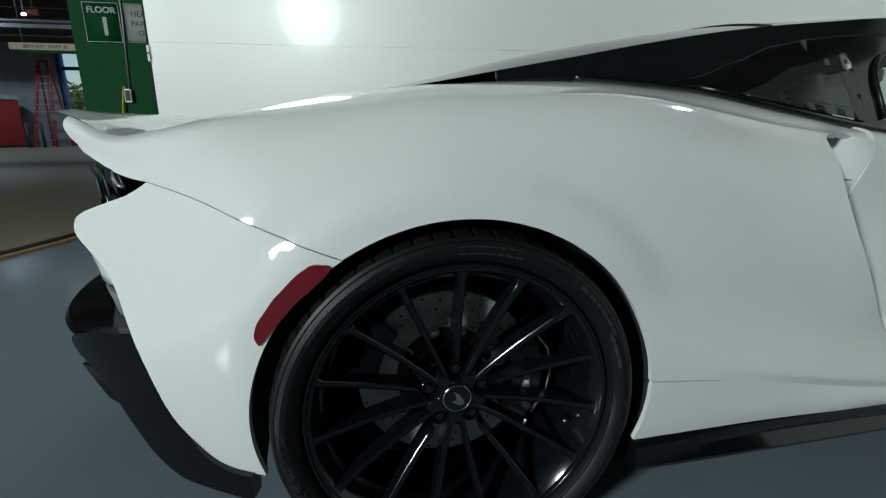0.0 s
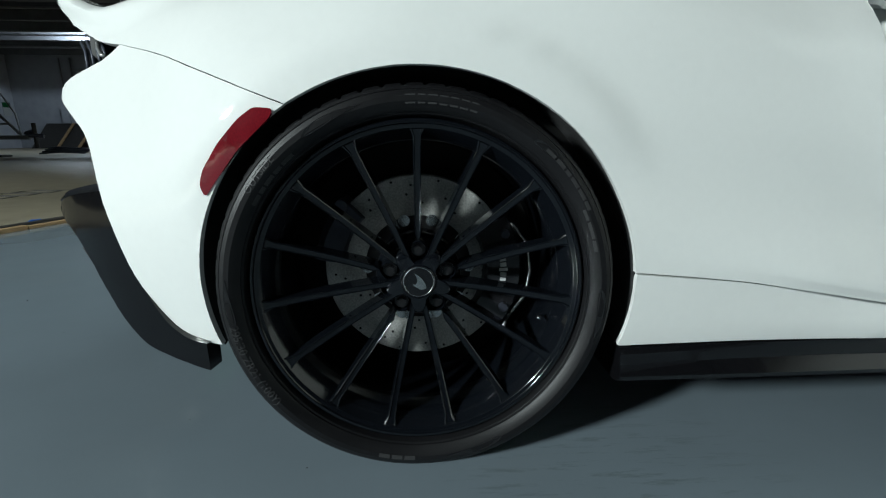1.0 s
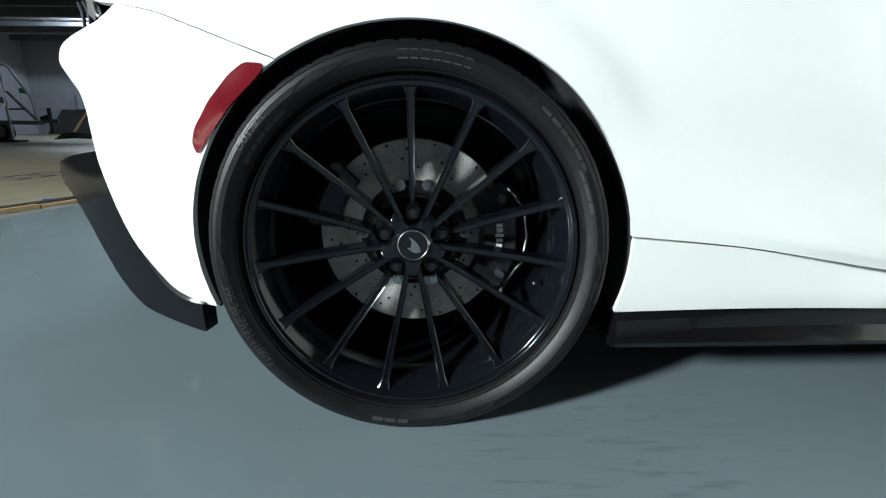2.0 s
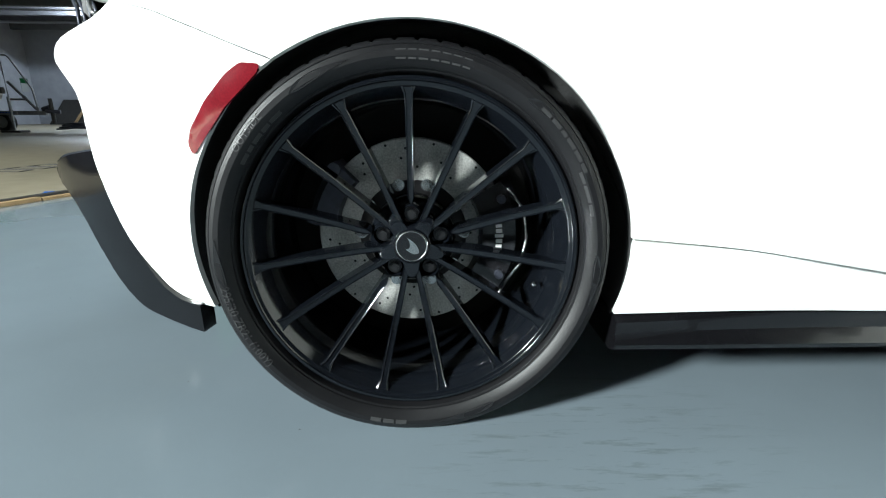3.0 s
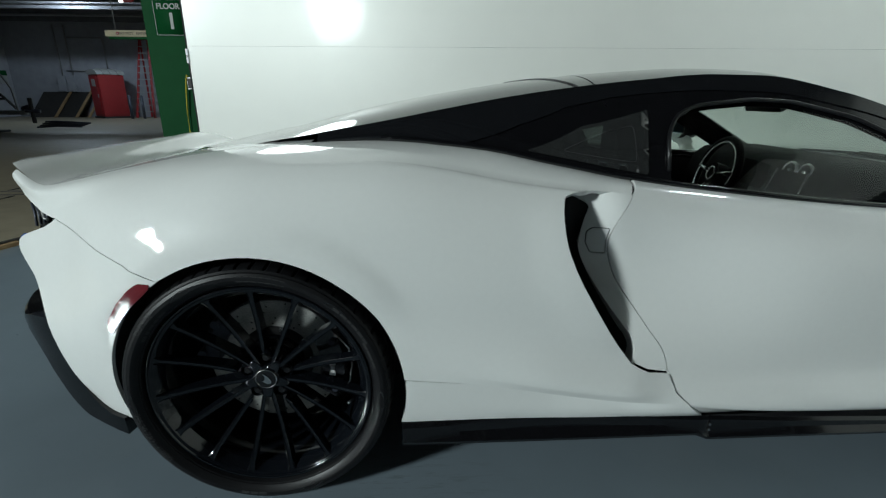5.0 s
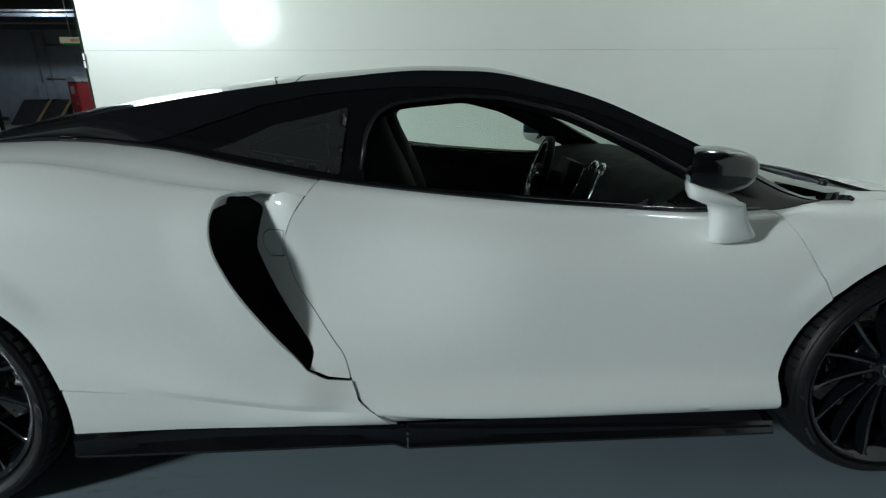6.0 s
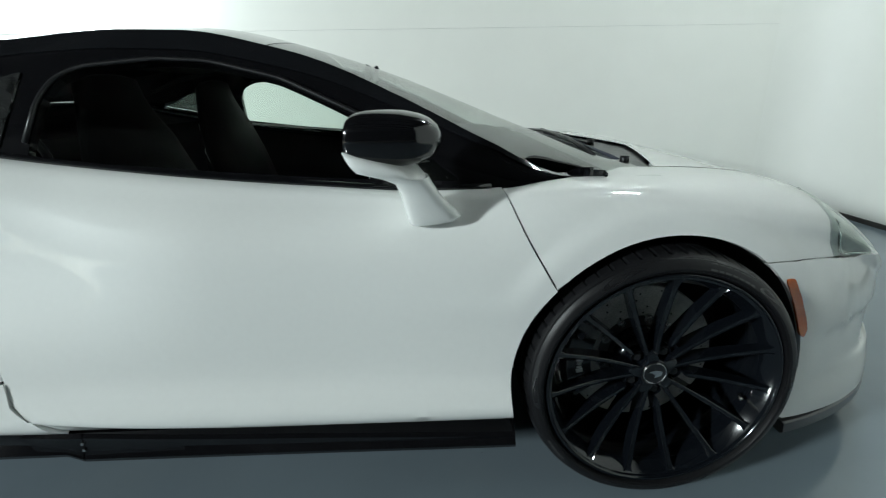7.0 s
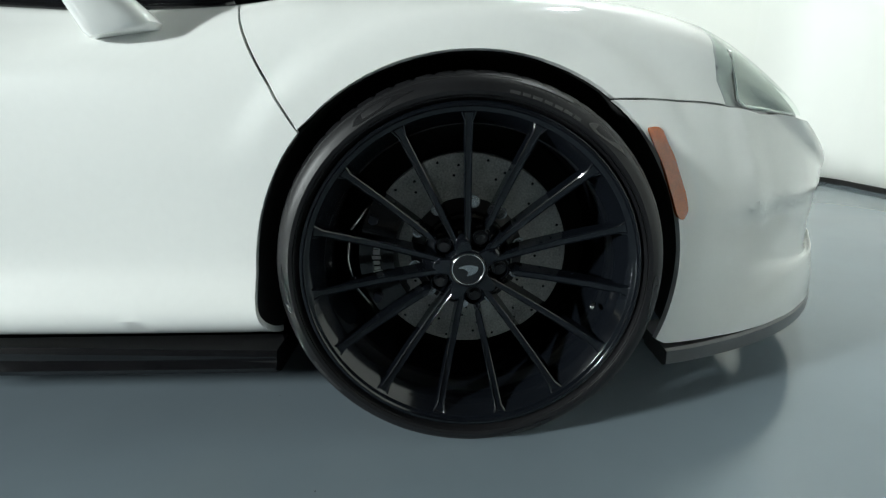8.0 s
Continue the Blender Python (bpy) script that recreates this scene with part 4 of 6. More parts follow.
    bmesh.ops.recalc_face_normals(bm, faces=bm.faces)
    cal = cpart("brake_caliper", bm, CALIPER, "black brake caliper with white marking", flat_angle=35)
    bm = bmesh.new()
    for k, w in enumerate((0.010, 0.006, 0.007, 0.006, 0.008, 0.006, 0.004)):
        a = radians((-9 + 3.4 * k) if sx > 0 else (189 - 3.4 * k))
        m = Matrix.Translation((cx + 0.172 * math.cos(a), ys(0.8405), cz + 0.172 * math.sin(a))) @ Matrix.Rotation(-a, 4, "Y")
        bmesh.ops.create_cube(bm, size=1, matrix=m @ Matrix.Diagonal((0.012 if k % 3 else 0.017, 0.002, w, 1)))
    cpart("caliper_marking", bm, WHITE_MARK, parent=cal, smooth=False)
    for a in (-24, 24):
        bm = bmesh.new()
        a = radians(a if sx > 0 else 180 - a)
        x, z = cx + 0.19 * math.cos(a), cz + 0.19 * math.sin(a)
        tube(bm, (x, ys(0.82), z), (x, ys(0.846), z), 0.009, 8)
        cpart("caliper_bolt", bm, GREY_METAL, parent=cal, smooth=False)
    bm = bmesh.new()
    path_tube(bm, [(cx + r * math.cos(radians(a if sx > 0 else 180 - a)), ys(0.835), cz + r * math.sin(radians(a if sx > 0 else 180 - a))) for r, a in ((0.21, -28), (0.226, -14), (0.228, 0), (0.226, 14), (0.21, 28))], 0.0035)
    cpart("brake_pipe", bm, STEEL, parent=cal)
    if not front:
        bm = bmesh.new()
        rows = []
        for k in range(9):
            a = radians(135 + 38 * k / 8)
            rows.append([bm.verts.new((cx + r * math.cos(a), ys(w), cz + r * math.sin(a))) for r, w in ((0.150, 0.812), (0.155, 0.828), (0.195, 0.830), (0.208, 0.815), (0.208, 0.75), (0.150, 0.75))])
        for a, b in zip(rows, rows[1:]):
            for j in range(6):
                bm.faces.new((a[j], a[(j + 1) % 6], b[(j + 1) % 6], b[j]))
        bm.faces.new(rows[0])
        bm.faces.new(rows[-1][::-1])
        for a in (138, 168):
            x, z = cx + 0.20 * math.cos(radians(a)), cz + 0.20 * math.sin(radians(a))
            tube(bm, (x, ys(0.80), z), (x, ys(0.84), z), 0.013, 10)
        bmesh.ops.recalc_face_normals(bm, faces=bm.faces)
        cpart("parking_caliper", bm, GREY_METAL, "blue-grey cast parking brake caliper", flat_angle=35)
    # near-black backing behind the disc, standing in for the shade inside the wheel
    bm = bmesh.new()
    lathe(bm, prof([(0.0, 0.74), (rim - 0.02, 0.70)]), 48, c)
    cpart("wheel_shade_disc", bm, SHADE_AND_TRIM_BLACK, parent=wh)
    bm = bmesh.new()
    a = radians(-17)
    x, z = cx + (rim - 0.048) * math.cos(a), cz + (rim - 0.048) * math.sin(a)
    tube(bm, (x, ys(0.90), z), (x - 0.012, ys(0.925), z + 0.004), 0.004, 8)
    cpart("valve_stem", bm, STEEL, parent=wh)


for sd in (1, -1):
    wheel(0.0, 0.352, 0.2965, 0.353, sd, False)
    wheel(2.675, 0.333, 0.2870, 0.333, sd, True)


# ---- greenhouse: x along the car, r from the belt (0) over the roof edge (1) to the middle (3) ----
z_edge = spl([(-0.3, 0.928), (-0.1, 0.957), (0.06, 0.984), (0.18, 1.006), (0.35, 1.037), (0.51, 1.068), (0.714, 1.104), (0.9, 1.130), (1.084, 1.150), (1.327, 1.169), (1.48, 1.167), (1.735, 1.120), (1.84, 1.089), (2.04, 1.003), (2.264, 0.893), (2.45, 0.812), (2.62, 0.80)])
w_edge = spl([(-0.3, 0.56), (0.0, 0.63), (0.18, 0.655), (0.35, 0.655), (0.714, 0.61), (1.1, 0.575), (1.5, 0.565), (1.9, 0.605), (2.2, 0.680), (2.45, 0.735), (2.62, 0.75)])
z_roof = spl([(-0.3, 0.934), (-0.1, 0.975), (0.06, 1.012), (0.2, 1.050), (0.53, 1.115), (0.86, 1.164), (1.14, 1.189), (1.35, 1.200), (1.52, 1.197), (1.75, 1.150), (1.84, 1.123), (2.03, 1.058), (2.264, 0.965), (2.51, 0.868), (2.70, 0.808), (2.75, 0.80)])


def dome(u, v):
    """A point of the greenhouse. v: 0 at the belt, 1 at the roof's edge, 3 at the middle."""
    x = u
    wb, zb = plan(x) * r_top(x), z_top(x)
    we, ze = w_edge(x), max(z_edge(x), zb - 0.002)
    zr = max(z_roof(x), ze)
    if v <= 1:
        t = v
        return x, wb + (we - wb) * t + 0.022 * t * (1 - t), zb + (ze - zb) * t
    t = (v - 1) / 2
    return x, we * (1 - t), ze + (zr - ze) * (1 - (1 - t) ** (4.5 - 2.4 * ease((x - 1.35) / 0.5)))


def dome_flat(poly):
    out = []
    for p in poly:
        if len(p) > 2:
            out.append((p[0], p[2]))
        else:
            zb, ze = z_top(p[0]), z_edge(p[0])
            out.append((p[0], (p[1] - zb) / max(ze - zb, 0.01)))
    return [(x, v * 0.25) for x, v in out]


def on_dome(u, v):
    return dome(u, v / 0.25)


QUARTER_GLASS = rounded([(0.735, 0.955), (0.90, 1.020), (1.105, 1.067), (1.085, 0.890)], 0.008)
DOOR_GLASS = rounded([(1.150, 0.868), (1.165, 1.00), (1.195, 1.048), (1.25, 1.072), (1.43, 1.090), (1.56, 1.083), (1.74, 1.040), (1.95, 0.945), (2.12, 0.855), (2.20, 0.80), (1.85, 0.812), (1.5, 0.838)], 0.02)


def greenhouse(side):
    xs = np.arange(0.14, 2.56, 0.06)
    line = [(0.50, None, -0.06), (0.62, None, 0.25), (0.72, None, 0.52), (0.86, None, 0.76), (1.0, None, 0.84)] + [(x, None, 0.86) for x in np.arange(1.1, 2.31, 0.1)] + [(2.40, None, 0.75), (2.50, None, 0.3), (2.53, None, -0.06)]
    low = [(x, None, -0.06) for x in xs if 0.52 < x < 2.50]
    up = [(x, None, 1.0) for x in xs[::-1]]
    cpart("window_frame", sheet(dome_flat(line + low[::-1]), sunk(on_dome, 0.004), 0.03, holes=[dome_flat(QUARTER_GLASS), dome_flat(DOOR_GLASS)], side=side, gap=0, flange=0.02), GLOSS_BLACK, "black window surround", flat_angle=40)
    left = [(x, None, -0.06) for x in xs if x < 0.49]
    cpart("cantrail", sheet(dome_flat(left + line + [(2.56, None, 0.5)] + up), on_dome, 0.03, side=side, gap=0, flange=0.012), ROOF_BLACK, "gloss black roof side rail", flat_angle=40)
    bm = bmesh.new()
    tri = rounded([(0.835, 0.955), (0.945, 0.998), (1.055, 1.025), (1.055, 0.922), (0.96, 0.935)], 0.02)
    path_tube(bm, [(x, -side * (w + 0.0005), z) for x, w, z in (on_dome(*p) for p in dome_flat(tri))], 0.0007, 6, closed=True)
    cpart("glass_border_line", bm, RUBBER_MARK)
    cpart("quarter_glass", sheet(dome_flat(QUARTER_GLASS), on_dome, 0.03, side=side, gap=0, flange=0), TINT, "dark tinted quarter window")
    g = cpart("door_glass", sheet(dome_flat(DOOR_GLASS), sunk(on_dome, 0.006), 0.04, side=side, gap=0, flange=0), CLEAR, "clear side window")
    # rubber round the door window, the belt strip
    bm = bmesh.new()
    pts = [on_dome(*p) for p in dome_flat(rounded([(1.142, 0.872), (1.157, 1.00), (1.188, 1.052), (1.25, 1.079), (1.43, 1.097), (1.56, 1.090), (1.745, 1.047), (1.96, 0.951), (2.13, 0.86)], 0.03))]
    path_tube(bm, [(x, -side * (w + 0.002), z) for x, w, z in pts[4:-4]], 0.006, 8)
    cpart("window_seal", bm, SATIN_BLACK)
    bm = bmesh.new()
    path_tube(bm, [(x, -side * (plan(x) * r_top(x) + 0.001), z_top(x) + 0.004) for x in np.arange(0.32, 2.32, 0.05)], 0.008, 8)
    cpart("belt_trim", bm, GLOSS_BLACK)


def top_panel(name, x0, x1, mat, label="", v0=1.0, flange=0.012):
    xs = np.arange(x0, x1 + 0.001, (x1 - x0) / 16)
    rim = [(x, None, v0) for x in xs] + [(x, None, 3.0) for x in xs[::-1]]
    bm = bmesh.new()
    for sd in (1, -1):
        b2 = sheet(dome_flat(rim), on_dome, 0.035, side=sd, gap=0, flange=0)
        me = bpy.data.meshes.new("half")
        b2.to_mesh(me)
        b2.free()
        bm.from_mesh(me)
        bpy.data.meshes.remove(me)
    bmesh.ops.remove_doubles(bm, verts=bm.verts, dist=0.002)
    return cpart(name, bm, mat, label)


greenhouse(1)
greenhouse(-1)
top_panel("roof_panel", 0.955, 1.70, ROOF_BLACK, "gloss black roof panel")
top_panel("rear_hatch_glass", -0.28, 0.95, GLOSS_BLACK, "gloss black glazed tailgate")
for x in (0.80,):
    bm = bmesh.new()
    path_tube(bm, [(x + 0.10 * (1 - (v - 1) / 2) ** 2, -sd * w, z + 0.001) for sd, v in [(1, 1 + 2 * k / 16) for k in range(17)] + [(-1, 3 - 2 * k / 16) for k in range(1, 17)] for _, w, z in [dome(x + 0.10 * (1 - (v - 1) / 2) ** 2, v)]], 0.003, 6)
    cpart("roof_seam", bm, SATIN_BLACK)
top_panel("windscreen", 1.705, 2.70, CLEAR, "clear windscreen")


# ---- the rest of the car ----
def both(rim, f, step, **kw):
    bm = bmesh.new()
    for sd in (1, -1):
        b2 = sheet(rim, f, step, side=sd, gap=0, **kw)
        me = bpy.data.meshes.new("half")
        b2.to_mesh(me)
        b2.free()
        bm.from_mesh(me)
        bpy.data.meshes.remove(me)
    bmesh.ops.remove_doubles(bm, verts=bm.verts, dist=0.002)
    return bm


def rect(x0, x1, s0, s1, n=14):
    xs = [x0 + (x1 - x0) * k / n for k in range(n + 1)]
    return flat([(x, None, s0) for x in xs] + [(x, None, s1) for x in xs[::-1]])


cpart("rear_deck", both(rect(-0.90, 0.12, 7.0, 9.999), on_skin, 0.035, flange=0), PAINT, "white rear deck with an upswept lip")
hood_rim = flat([(x, None, 7.37) for x in np.arange(2.735, 3.66, 0.06)] + [(3.70, None, 7.4), (3.715, None, 9.999)] + [(x, None, 9.999) for x in (3.5, 3.2, 2.95)] + [(2.90, None, 9.999), (2.85, None, 9.0), (2.79, None, 8.0)])
cpart("bonnet", both(hood_rim, on_skin, 0.03, flange=0), PAINT, "white bonnet")
cowl_rim = flat([(x, None, 7.30) for x in np.arange(2.50, 2.741, 0.06)] + [(2.78, None, 7.9), (2.90, None, 9.0), (2.93, None, 9.999), (2.5, None, 9.999), (2.46, None, 8.5)])
cpart("cowl_panel", both(cowl_rim, sunk(on_skin, 0.0), 0.035, flange=0), SATIN_BLACK, "black cowl below the windscreen").location.z -= 0.012


def wiper(pts, blade):
    bm = bmesh.new()
    path_tube(bm, pts, 0.006, 8)
    arm = cpart("wiper", bm, GREY_METAL, "grey wiper arm with a black blade")
    bm = bmesh.new()
    path_tube(bm, blade, 0.007, 6)
    cpart("wiper_blade", bm, SATIN_BLACK, parent=arm)
    bm = bmesh.new()
    tube(bm, pts[0], (pts[0][0], pts[0][1], pts[0][2] + 0.022), 0.014, 12)
    cpart("wiper_pivot", bm, SATIN_BLACK, parent=arm)


wiper([(2.72, -0.46, 0.795), (2.69, -0.42, 0.812), (2.645, -0.12, 0.833), (2.63, 0.0, 0.838)], [(2.63, -0.44, 0.818), (2.64, -0.1, 0.840), (2.62, 0.25, 0.846)])
wiper([(2.77, 0.02, 0.800), (2.72, 0.08, 0.815), (2.66, 0.36, 0.825)], [(2.66, 0.05, 0.838), (2.65, 0.35, 0.835), (2.61, 0.62, 0.822)])

LOW_EDGE = spl([(0.36, 0.232), (0.606, 0.237), (0.89, 0.236), (1.15, 0.233), (1.24, 0.229), (1.49, 0.215), (1.9, 0.203), (2.33, 0.191)])


def sill(side, x0, x1):
    loops = []
    n = 24
    for k in range(n + 1):
        x = x0 + (x1 - x0) * k / n
        t, zb = k / n, LOW_EDGE(x) - 0.002
        out = plan(x)
        zl = 0.168 if x < 1.26 else 0.152
        scal = 0.010 * math.sin(math.pi * min(1, max(0, (x - 0.40) / 0.85))) if x < 1.26 else 0.004
        end = 1.0
        loops.append([(x, -side * w, z) for w, z in ((out - 0.06, zb), (out - 0.020, zb), (out - 0.010 - scal, zb - 0.010), (out - 0.010 - scal * 1.5, (zb + zl) / 2), (out - 0.004, zl + 0.010), (out - 0.008, zl), (out - 0.03, zl - 0.010 * end), (out - 0.25, zl - 0.01), (out - 0.25, zb))])
    bm = loft(bmesh.new(), loops)
    return cpart("side_sill", bm, GLOSS_BLACK, "gloss black side sill", flat_angle=35)


def mirror(side):
    AXIS, HALF, TURN = 0.892, 0.078, 0.50

    def bend(c, e=0.72):
        return math.copysign(abs(c) ** e, c)

    turn = [2 * math.pi * q / 32 for q in range(32)]
    loops = []
    for x, k in ((1.985, 0.86), (1.987, 0.94), (1.994, 0.99), (2.01, 1.02), (2.04, 1.02), (2.072, 0.97), (2.10, 0.86), (2.122, 0.70), (2.137, 0.48), (2.145, 0.2)):
        f = TURN * min(1.0, max(0.0, (2.13 - x) / 0.11))
        loops.append([(x - f * HALF * k * bend(math.cos(a)), -side * (AXIS + HALF * k * bend(math.cos(a))),
                       0.917 + (0.057 if math.sin(a) > 0 else 0.060) * k * bend(math.sin(a))) for a in turn])
    cap = cpart("door_mirror", loft(bmesh.new(), loops), GLOSS_BLACK, "gloss black door mirror on a white arm", flat_angle=50)
    bm = bmesh.new()
    bm.faces.new([bm.verts.new((1.9835 - TURN * 0.064 * bend(math.cos(a)), -side * (AXIS + 0.064 * bend(math.cos(a))), 0.918 + 0.042 * bend(math.sin(a)))) for a in turn])
    cpart("mirror_glass", bm, material("mirror", (0.30, 0.55, 0.75), 0.02, metal=1.0), parent=cap)
    # the white lower shell and arm
    rows = ((0.890, 1.978, 2.000, 0.822, 0.970), (0.878, 1.976, 2.055, 0.818, 0.977), (0.864, 1.978, 2.095, 0.822, 0.975), (0.850, 1.986, 2.112, 0.835, 0.968), (0.838, 2.010, 2.118, 0.852, 0.958), (0.825, 2.045, 2.125, 0.866, 0.948),
            (0.80, 2.056, 2.140, 0.862, 0.937), (0.775, 2.063, 2.157, 0.857, 0.928), (0.752, 2.068, 2.178, 0.853, 0.919), (0.738, 2.072, 2.188, 0.850, 0.914), (0.730, 2.078, 2.180, 0.848, 0.908))
    loops = []
    for z, x0, x1, w0, w1 in rows:
        lp = []
        for q in range(20):
            a = 2 * math.pi * q / 20
            xx = (x0 + x1) / 2 + (x1 - x0) / 2 * bend(math.cos(a), 0.7)
            ww = (w0 + w1) / 2 + (w1 - w0) / 2 * bend(math.sin(a), 0.7)
            lp.append((xx - (TURN * min(1.0, (2.12 - xx) / 0.11) * (ww - AXIS) if z > 0.84 and xx < 2.12 else 0), -side * ww, z + (0.12 * (xx - 2.13) if z < 0.80 else 0.16 * (2.02 - xx) if z > 0.84 else 0)))
        loops.append(lp)
    cpart("mirror_arm", loft(bmesh.new(), loops), PAINT, "white mirror arm", parent=cap, flat_angle=50)


def tail_side(side):
    outer = curve2([(-0.575, 0.522), (-0.661, 0.509), (-0.715, 0.494), (-0.741, 0.476), (-0.731, 0.456), (-0.688, 0.428), (-0.648, 0.379), (-0.615, 0.317), (-0.584, 0.262), (-0.539, 0.216), (-0.477, 0.196), (-0.400, 0.182)])
    inner = curve2([(-0.398, 0.240), (-0.445, 0.250), (-0.487, 0.284), (-0.533, 0.371), (-0.575, 0.505)])
    def upright(u, v):
        x, w, z = on_skin(u, v)
        ref = skin(x, s_of(x, 0.40))[1]
        return x, w + 0.6 * max(0.0, ref - w) - 0.006, z

    cpart("diffuser_wing", sheet(flat(outer + inner), upright, 0.02, side=side, gap=0, flange=0.03), WING_BLACK, "gloss black lower rear wing", flat_angle=40)
    lampp = [(-0.560, 0.772), (-0.62, 0.798), (-0.668, 0.818), (-0.672, 0.735), (-0.60, 0.752)]
    tl = cpart("tail_lamp", sheet(flat(lampp), sunk(on_skin, 0.055), 0.02, side=side, gap=0, flange=0), GLOSS_BLACK, "black recessed tail lamp with dark slats")
    for k in range(4):
        bm = bmesh.new()
        x = -0.60 - 0.016 * k
        p = [skin(x + d, s_of(x + d, z)) for d, z in ((0.0, 0.765 - 0.006 * k), (-0.012, 0.785 - 0.001 * k), (-0.030, 0.805))]
        path_tube(bm, [(a, -side * (b - 0.028), c) for a, b, c in p], 0.0035, 6)
        cpart("lamp_slat", bm, GREY_METAL, parent=tl)
    bm = bmesh.new()
    p = [skin(x, s_of(x, z)) for x, z in ((-0.600, 0.770), (-0.612, 0.772), (-0.622, 0.785), (-0.624, 0.798))]
    path_tube(bm, [(a, -side * (b - 0.022), c) for a, b, c in p], 0.004, 8)
    cpart("lamp_strip", bm, LAMP_SILVER, parent=tl)
    def lean(f):
        def g(u, v):
            x, w, z = f(u, v)
            return x + 0.045 + 0.32 * (0.645 - z), w, z
        return g

    for lo, hi, dd in ((0.567, 0.668, 0.030), (0.49, 0.561, 0.032)):
        fas = [(-0.60, hi), (-0.66, hi), (-0.70, hi), (-0.80, hi - 0.01), (-0.90, hi - 0.015), (-0.90, lo), (-0.57, lo)]
        cpart("rear_fascia", sheet(flat(fas), lean(sunk(on_skin, dd)), 0.03, side=side, gap=0, flange=0.01), PAINT if lo > 0.55 else GREY_INSERT)
    fas = [(-0.60, 0.56), (-0.90, 0.55), (-0.90, 0.572), (-0.60, 0.572)]
    cpart("fascia_joint", sheet(flat(fas), lean(sunk(on_skin, 0.041)), 0.03, side=side, gap=0, flange=0), SATIN_BLACK)
    bm = bmesh.new()
    tube(bm, (-0.70, -side * 0.50, 0.40), (-0.82, -side * 0.50, 0.405), 0.05, 28)
    cpart("exhaust_tip", bm, SATIN_BLACK, "dark round exhaust tip", flat_angle=40)
    bm = loft(bmesh.new(), [[(-0.60 + dx, -side * w, z) for dx, z in ((0, 0.22), (-0.10, 0.30), (-0.20, 0.36), (-0.16, 0.27), (-0.06, 0.18))] for w in (0.60, 0.612)])
    cpart("diffuser_fin", bm, SATIN_BLACK)
    bm = loft(bmesh.new(), [[(-0.60 + dx, -side * w, z) for dx, z in ((0, 0.22), (-0.10, 0.28), (-0.22, 0.34), (-0.18, 0.25), (-0.06, 0.17))] for w in (0.34, 0.352)])
    cpart("diffuser_fin", bm, SATIN_BLACK)
    for fx, fz, rx, rz in ((-0.735, 0.372, 0.050, 0.050), (-0.685, 0.250, 0.052, 0.034)):
        loops = [[(fx + k * rx * math.cos(a) - 0.3 * k * rz * math.sin(a), -side * w, fz + k * rz * math.sin(a)) for a in (2 * math.pi * q / 24 for q in range(24))] for w, k in ((0.585, 0.6), (0.580, 0.9), (0.570, 1.0), (0.510, 1.0), (0.500, 0.8))]
        cpart("diffuser_outlet", loft(bmesh.new(), loops), SATIN_BLACK, flat_angle=50)


def splitter():
    xs = [3.048 + 0.66 * (1 - (1 - k / 26) ** 1.7) for k in range(27)]
    right = [(x, -(plan(x) + 0.006)) for x in xs]
    line = right + [(x, -w) for x, w in right[::-1]]
    loops = []
    for x, y in line:
        back = 0.10 * ease((x - 3.045) / 0.12)
        loops.append([(x, y, 0.163), (x + 0.004, y * 1.004, 0.158), (x + 0.005, y * 1.005, 0.132), (x, y, 0.128), (x - back, y * 0.9, 0.128), (x - back, y * 0.9, 0.163)])
    bm = loft(bmesh.new(), loops)
    cpart("front_splitter", bm, SPLITTER, "dark grey front splitter", flat_angle=35)


for sd in (1, -1):
    sill(sd, 0.376, 1.2605)
    sill(sd, 1.2635, 2.325)
    for z in (0.180, 0.198):
        cpart("sill_clip", a_box(1.2585, 1.2655, *sorted((-sd * (plan(1.26) - 0.030), -sd * (plan(1.26) - 0.009))), z, z + 0.008, bevel=0.001), STEEL, smooth=False)
    mirror(sd)
    tail_side(sd)
splitter()
edge = [(-0.63, 0.80), (-0.71, 0.765), (-0.765, 0.70), (-0.815, 0.60), (-0.85, 0.45), (-0.865, 0.25), (-0.87, 0.0)]
edge = curve2(edge, 4)
ring = [(x, -w) for x, w in edge] + [(x, w) for x, w in edge[-2::-1]] + [(-0.52, 0.80), (-0.52, -0.80)]
bm = loft(bmesh.new(), [[(x + d, y * k, z) for x, y in ring] for z, d, k in ((0.435, 0.03, 0.96), (0.470, 0.004, 0.995), (0.488, 0.0, 1.0), (0.497, 0.005, 0.99))])
cpart("rear_shelf", bm, GLOSS_BLACK, "gloss black upper edge of the rear diffuser", flat_angle=35)
cpart("tail_panel", a_box(-0.64, -0.62, -0.72, 0.72, 0.70, 0.85), SATIN_BLACK, smooth=False)
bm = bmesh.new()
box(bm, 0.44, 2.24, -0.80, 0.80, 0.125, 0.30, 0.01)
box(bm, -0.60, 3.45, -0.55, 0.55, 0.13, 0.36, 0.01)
cpart("underbody", bm, SHADE_AND_TRIM_BLACK, smooth=False)
bm = loft(bmesh.new(), [[(-0.56, -0.72, 0.20), (-0.66, -0.70, 0.44), (-0.80, -0.55, 0.44), (-0.50, -0.55, 0.17)], [(-0.56, 0.72, 0.20), (-0.66, 0.70, 0.44), (-0.80, 0.55, 0.44), (-0.50, 0.55, 0.17)]])
cpart("rear_diffuser", bm, SATIN_BLACK, smooth=False)

